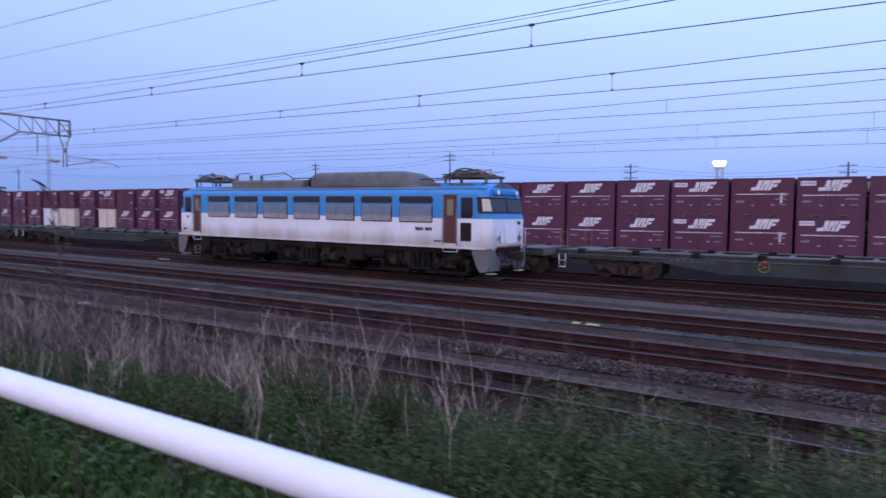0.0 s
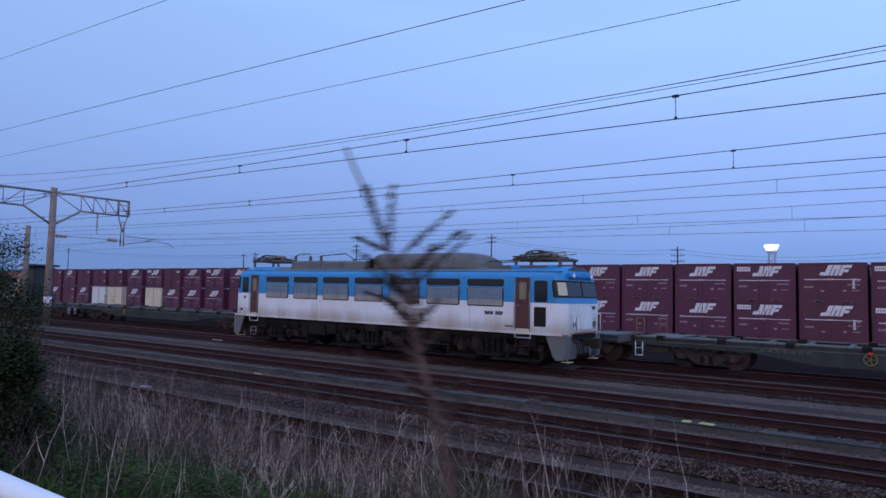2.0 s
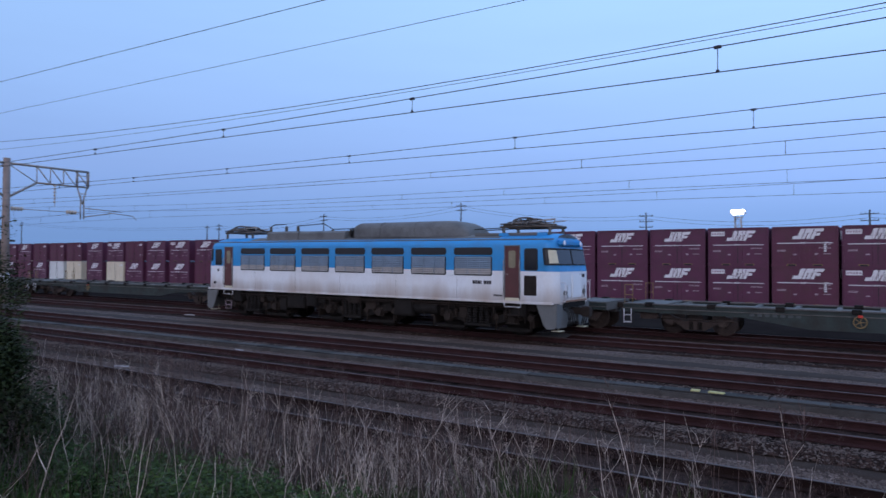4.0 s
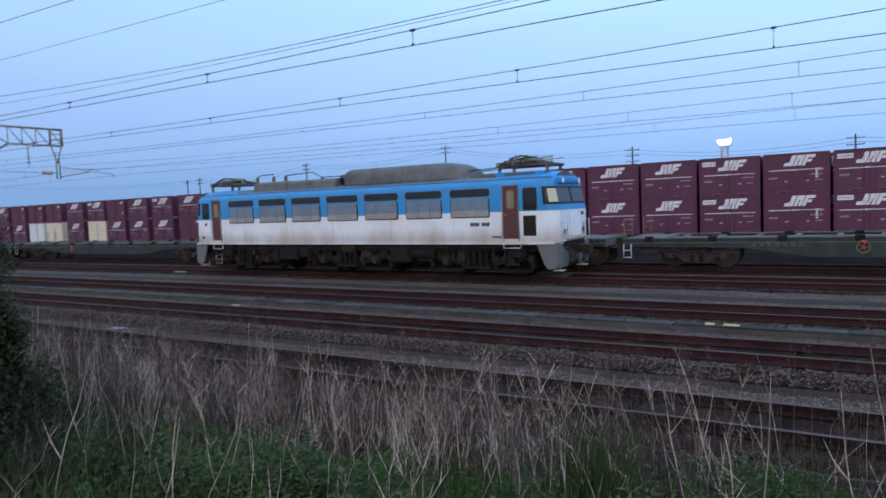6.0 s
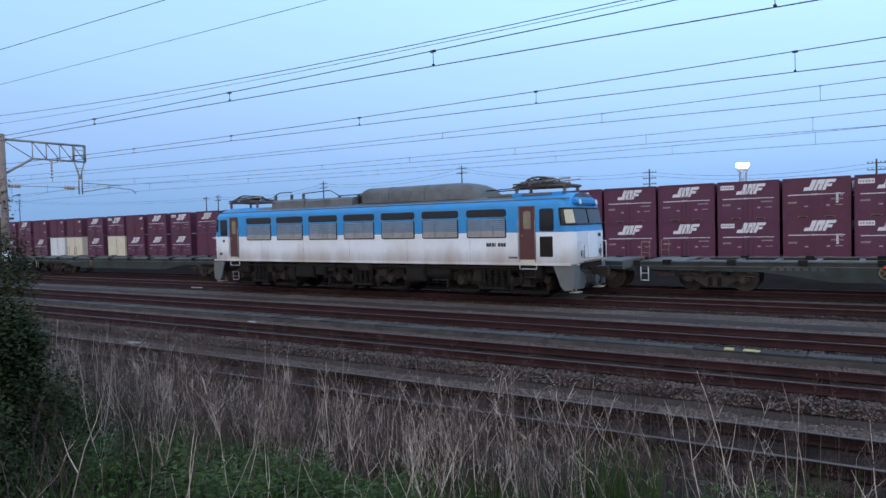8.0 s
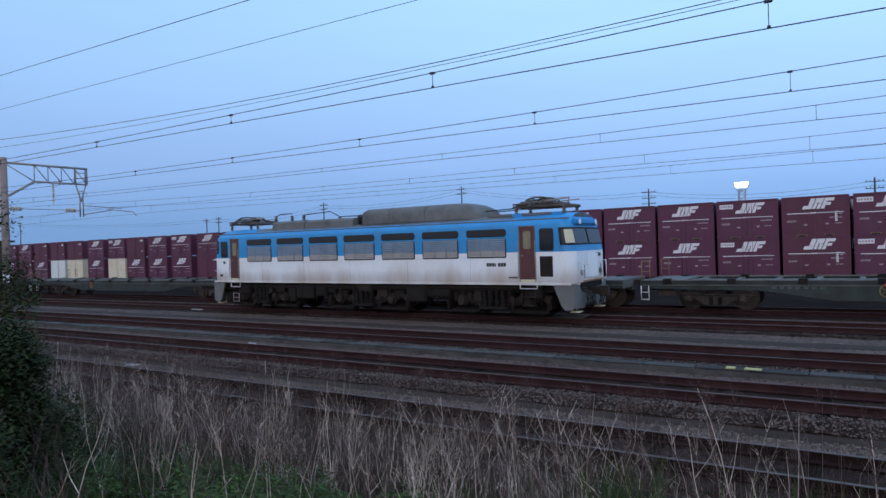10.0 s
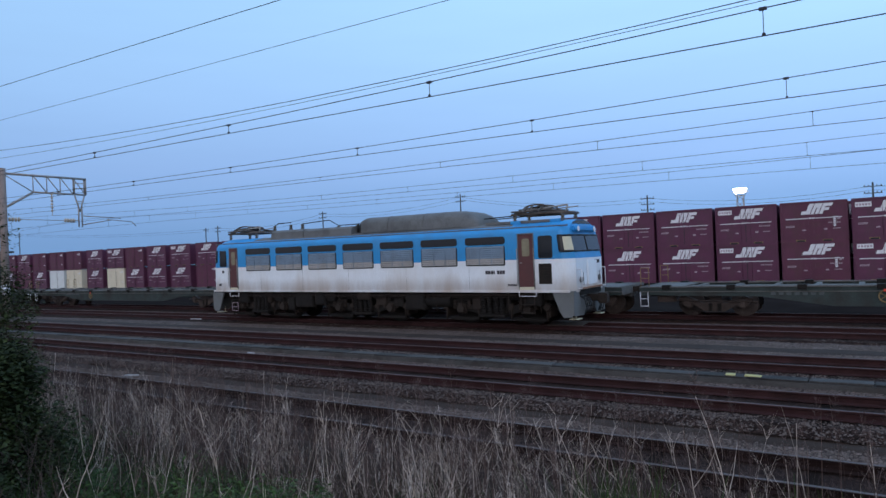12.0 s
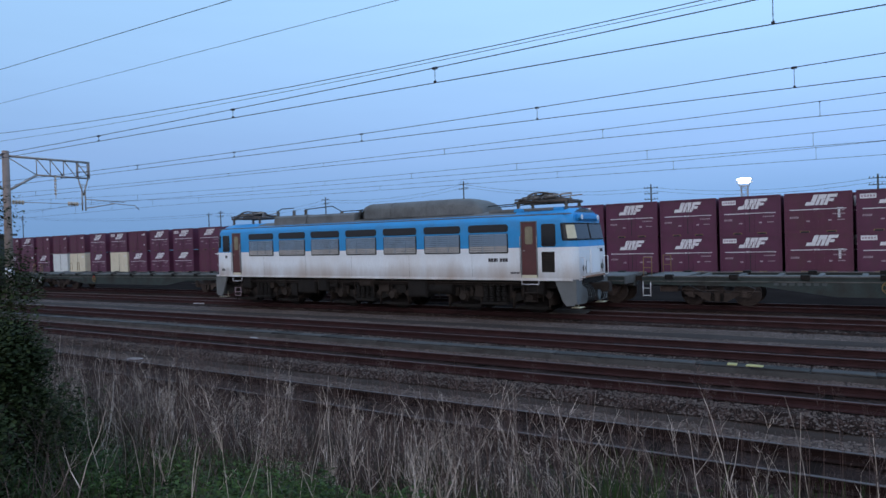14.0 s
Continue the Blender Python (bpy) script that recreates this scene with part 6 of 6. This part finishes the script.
def brush():
    """Fine brown dead stems in dense drifts."""
    rng = random.Random(41)
    verts, faces = [], []
    made = 0
    while made < 11500:
        x, y = rng.uniform(-18, 5.5), rng.uniform(2.3, 8.7)
        drift = max(0.0, patch(x, y, 1.3, 50.0))
        if y < 4.9:
            dens = (0.15 + drift) * (0.52 if x < -3.8 else (0.15 if x < -1.0 else (0.08 if x < 1.2 else 0.05)))
        else:
            dens = (0.05 + drift ** 1.8) * (1.25 if x < -3.2 else (0.75 if x < -1.4 else 0.30)) * (1.0 if y < 7.6 else 0.55)
        if dens < rng.random():
            continue
        made += 1
        z = ground_z(x, y) - 0.03
        h = rng.uniform(0.35, 1.15) * (0.75 + 0.5 * patch(x, y, 0.8, 60.0)) * (0.85 if y < 4.9 else 1.0)
        pts = bent(rng, x, y, z, h, abs(rng.gauss(0.16, 0.30)), 0.04, 5)
        a = rng.uniform(0, 3.14)
        ribbon(verts, faces, pts, rng.uniform(0.0016, 0.0034), (math.cos(a), math.sin(a)))
        for b in range(rng.choice((0, 2, 4, 7))):
            i = rng.randint(2, 3)
            f = rng.random()
            p = tuple(pts[i][j] + (pts[i + 1][j] - pts[i][j]) * f for j in range(3))
            a2, ln = rng.uniform(0, 6.283), rng.uniform(0.05, 0.20)
            q = (p[0] + math.cos(a2) * ln * 0.6, p[1] + math.sin(a2) * ln * 0.6, p[2] + ln * rng.uniform(0.5, 1.0))
            ribbon(verts, faces, [p, q], 0.0015, (math.sin(a2), -math.cos(a2)))
            for c in range(rng.randint(0, 3)):
                a3, l3 = rng.uniform(0, 6.283), ln * rng.uniform(0.2, 0.5)
                g = rng.uniform(0.4, 1.0)
                o = tuple(p[j] + (q[j] - p[j]) * g for j in range(3))
                ribbon(verts, faces, [o, (o[0] + math.cos(a3) * l3, o[1] + math.sin(a3) * l3, o[2] + l3 * 0.7)], 0.0012, (math.sin(a3), -math.cos(a3)))
    for k in range(1500):
        x, y = rng.uniform(-16, 4.5), rng.uniform(4.9, 8.2)
        if patch(x, y, 1.1, 30.0) * (1.2 if x < -2.5 else 0.6) < rng.random():
            continue
        z = ground_z(x, y) + rng.uniform(0.7, 1.3)
        hh = rng.uniform(0.14, 0.34)
        stem(verts, faces, [(x, y, ground_z(x, y)), (x + 0.02, y, z - 0.5 * hh), (x + rng.uniform(-0.05, 0.05), y, z + hh)], 0.003)
        for c in range(90):
            u = rng.random()
            r = 0.11 * (1 - u) + 0.012
            a = rng.uniform(0, 6.283)
            px, py, pz = x + r * math.cos(a) * rng.random(), y + r * math.sin(a) * rng.random(), z + hh * u
            l2 = rng.uniform(0.01, 0.03)
            ribbon(verts, faces, [(px, py, pz), (px + math.cos(a) * l2, py + math.sin(a) * l2, pz + l2)], 0.0013, (math.sin(a), -math.cos(a)))
    tagged(arrays("dead_brush", verts, faces, M_BRUSH), "dense brown dead brush along the track", "brush", kind="stuff")


brush()


def kinked_stalks():
    """Thick pale dead stalks standing apart, each with a wispy brown top."""
    rng = random.Random(47)
    verts, faces = [], []
    wv, wf = [], []
    own = ((-4.05, 3.0, 1.12, 0.42), (-0.45, 5.5, 1.5, -0.28), (-0.75, 5.4, 1.3, -0.27), (-0.2, 5.6, 1.45, -0.17), (0.1, 5.5, 1.3, -0.08), (0.3, 5.7, 1.6, -0.16),
           (-1.1, 5.3, 1.25, -0.24), (-1.6, 5.2, 1.3, 0.2), (-1.3, 5.2, 1.2, -0.42), (-2.3, 3.1, 0.75, 0.12), (-2.9, 3.4, 0.9, -0.1), (-3.3, 3.2, 0.8, 0.3), (-4.6, 3.6, 1.1, -0.25))
    for k in range(62):
        if k < len(own):
            x, y, h, drift = own[k]
        else:
            x, y, h, drift = rng.uniform(-6.5, 4.0), rng.uniform(3.9, 6.9), rng.uniform(0.7, 1.45), rng.gauss(0, 0.2)
        z = ground_z(x, y) - 0.03
        px, py, lx, ly = x, y, rng.gauss(0, 0.10), rng.gauss(0, 0.08)
        pts = [(x, y, z)]
        for i in range(7):
            lx, ly = lx * 0.6 + rng.gauss(0, 0.10), ly * 0.6 + rng.gauss(0, 0.08)
            px, py, z = px + (lx + drift) * h / 7, py + ly * h / 7, z + h / 7
            pts.append((px, py, z))
        stem(verts, faces, pts, rng.uniform(0.004, 0.0075))
        for b in range(rng.choice((0, 1, 1, 2))):
            p = pts[rng.randint(2, 5)]
            a, ln = rng.uniform(0, 6.283), rng.uniform(0.2, 0.45)
            q = (p[0] + math.cos(a) * ln * 0.5, p[1] + math.sin(a) * ln * 0.5, p[2] + ln * 0.8)
            stem(verts, faces, [p, ((p[0] * 0.45 + q[0] * 0.55), (p[1] * 0.45 + q[1] * 0.55), (p[2] * 0.6 + q[2] * 0.4)), q], 0.0042)
        if k % 3:
            t = pts[-1]
            for c in range(46):
                u, a = rng.uniform(-0.32, 0.12), rng.uniform(0, 6.283)
                ln = rng.uniform(0.05, 0.17) * (0.55 - u)
                r0 = (t[0] + (pts[-3][0] - t[0]) * max(0, -u) * 3, t[1], t[2] + u)
                m = (r0[0] + math.cos(a) * ln, r0[1] + math.sin(a) * ln, r0[2] + ln * rng.uniform(0.6, 1.5))
                q = (m[0] + rng.gauss(0, 0.02), m[1] + rng.gauss(0, 0.02), m[2] + rng.uniform(-0.02, 0.04))
                ribbon(wv, wf, [r0, m, q], 0.0016, (math.sin(a), -math.cos(a)))
    tagged(arrays("kinked_weed_stalks", verts, faces, M_DRY), "thick pale kinked dead weed stalks standing apart", "weeds", kind="stuff")
    tagged(arrays("wispy_seed_heads", wv, wf, M_BRUSH), "wispy brown seed heads on dead weeds", "weeds", kind="stuff")


kinked_stalks()


def green_tufts():
    """Tall grass tufts rising between the dead stalks."""
    rng = random.Random(53)
    verts, faces = [], []
    for x0, y0, r, h, count in ((-1.28, 5.0, 0.24, 0.95, 500), (-0.2, 5.0, 0.22, 0.95, 350), (-1.65, 4.0, 0.35, 0.70, 600),
                                (-2.0, 4.2, 0.3, 0.62, 400), (-1.2, 3.7, 0.3, 0.66, 500), (-3.2, 4.2, 0.3, 0.5, 300), (1.4, 4.8, 0.3, 0.8, 400)):
        for k in range(count):
            x, y = x0 + rng.gauss(0, r * 0.6), y0 + rng.gauss(0, r * 0.6)
            a = rng.uniform(0, 3.1416)
            pts = bent(rng, x, y, ground_z(x, y) - 0.02, h * rng.uniform(0.45, 1.1), rng.uniform(0.05, 0.45), 0.012, 4)
            ribbon(verts, faces, pts, rng.uniform(0.0035, 0.008), (math.cos(a), math.sin(a)))
    tagged(arrays("grass_tufts", verts, faces, M_GRASS), "tall fresh green grass tufts among dead stalks", "grass", kind="stuff")


green_tufts()


def tall_weed(pts, seed, thick, plumes, label):
    """A tall dry weed close to the railing, with fuzzy seed plumes."""
    rng = random.Random(seed)
    w = thing("tall_dry_weed", label, "weed", "tall dry weeds by the railing", at=pts[0])
    o = pts[0]
    line = [(p[0] - o[0], p[1] - o[1], p[2] - o[2]) for p in pts]
    verts, faces = [], []
    stem(verts, faces, line, thick)
    ob = arrays("stem", verts, faces, M_BRUSH)
    ob.parent = w
    n = len(line)
    for k in range(plumes):
        u = rng.uniform(0.45, 0.86)
        i = min(n - 2, int(u * (n - 1)))
        f = u * (n - 1) - i
        p = tuple(line[i][j] + (line[i + 1][j] - line[i][j]) * f for j in range(3))
        a, ln = rng.uniform(0, 6.283), rng.uniform(0.030, 0.085) * (1.25 - u * 0.6)
        q = (p[0] + math.cos(a) * ln, p[1] + math.sin(a) * ln * 0.6, p[2] + ln * rng.uniform(0.2, 0.8))
        verts, faces = [], []
        stem(verts, faces, [p, ((p[0] + q[0]) / 2, (p[1] + q[1]) / 2, (p[2] + q[2]) / 2 + 0.004), q], 0.0014)
        for c in range(170):
            v = rng.uniform(0.25, 1.05)
            sx = [p[j] + (q[j] - p[j]) * v for j in range(3)]
            a2, l2 = rng.uniform(0, 6.283), rng.uniform(0.0010, 0.0038)
            k0 = len(verts)
            verts += [tuple(sx), (sx[0] + math.cos(a2) * l2, sx[1] + math.sin(a2) * l2, sx[2] + rng.uniform(-0.3, 1) * l2),
                      (sx[0] + math.cos(a2 + 0.9) * l2, sx[1] + math.sin(a2 + 0.9) * l2, sx[2] + rng.uniform(-0.3, 1) * l2)]
            faces.append((k0, k0 + 1, k0 + 2))
        ob = arrays("plume", verts, faces, M_BRUSH)
        ob.parent = w


tall_weed([(1.66, 0.99, 0.95), (1.55, 0.985, 1.6), (1.47, 0.98, 2.1), (1.43, 0.97, 2.31), (1.405, 0.955, 2.41), (1.385, 0.945, 2.47), (1.350, 0.94, 2.533)], 71, 0.0055, 30, "tall leaning dry weed with brown seed plumes")
tall_weed([(2.16, 1.18, 0.95), (2.12, 1.16, 1.5), (2.09, 1.15, 1.98), (2.07, 1.14, 2.29), (2.06, 1.13, 2.42), (2.06, 1.13, 2.53)], 72, 0.0026, 12, "tall upright dry weed with sparse plumes")


def bush(cx, cy, rx, ry, top, seed, label):
    """An evergreen bush: limbs, twigs and thousands of small leaves in clumps."""
    rng = random.Random(seed)
    b = thing("evergreen_bush", label, "bush", "bushes on the bank", at=(cx, cy, ground_z(cx, cy)))
    h = top - ground_z(cx, cy)
    verts, faces = [], []
    clumps = []
    for k in range(90):
        a = rng.uniform(0, 6.283)
        u = rng.uniform(0.12, 1.0)
        r = math.sqrt(max(0.02, 1 - (u - 0.35) ** 2 / 0.52)) * rng.uniform(0.3, 0.85)
        c = (rx * r * math.cos(a), ry * r * math.sin(a), h * u)
        clumps.append(c)
        m = (c[0] * 0.35 + rng.uniform(-0.1, 0.1), c[1] * 0.35 + rng.uniform(-0.1, 0.1), c[2] * 0.55)
        stem(verts, faces, [(rng.uniform(-0.08, 0.08), rng.uniform(-0.08, 0.08), -0.05), m, c], 0.022)
    limb = arrays("trunk", verts, faces, M_BARK)
    limb.parent = b
    verts, faces = [], []
    for c in clumps:
        cr = rng.uniform(0.18, 0.38)
        for i in range(620):
            d = Vector((rng.gauss(0, 1), rng.gauss(0, 1), rng.gauss(0, 0.8))).normalized() * cr * rng.uniform(0.3, 1.1)
            p = (c[0] + d.x, c[1] + d.y, max(0.03, c[2] + d.z))
            a, s = rng.uniform(0, 6.283), rng.uniform(0.010, 0.023)
            ca, sa = math.cos(a) * s, math.sin(a) * s
            t1, t2 = rng.uniform(-1, 1) * s, rng.uniform(-0.5, 0.5) * s
            k0 = len(verts)
            verts += [p, (p[0] + ca - sa * 0.5, p[1] + sa + ca * 0.5, p[2] + t1 * 0.6 + t2), (p[0] + 2 * ca, p[1] + 2 * sa, p[2] + t1), (p[0] + ca + sa * 0.5, p[1] + sa - ca * 0.5, p[2] + t1 * 0.6 - t2)]
            faces.append((k0, k0 + 1, k0 + 2, k0 + 3))
    crown = arrays("crown", verts, faces, M_LEAF)
    crown.parent = b


bush(-8.3, 3.7, 1.75, 1.3, 3.0, 81, "dense dark evergreen bush growing beside the walkway")
bush(-4.5, 2.35, 0.5, 0.5, 1.55, 83, "low dark scrub beside the railing")
bush(-5.85, 3.15, 0.95, 0.8, 1.85, 82, "lower dark bush with a ragged edge")
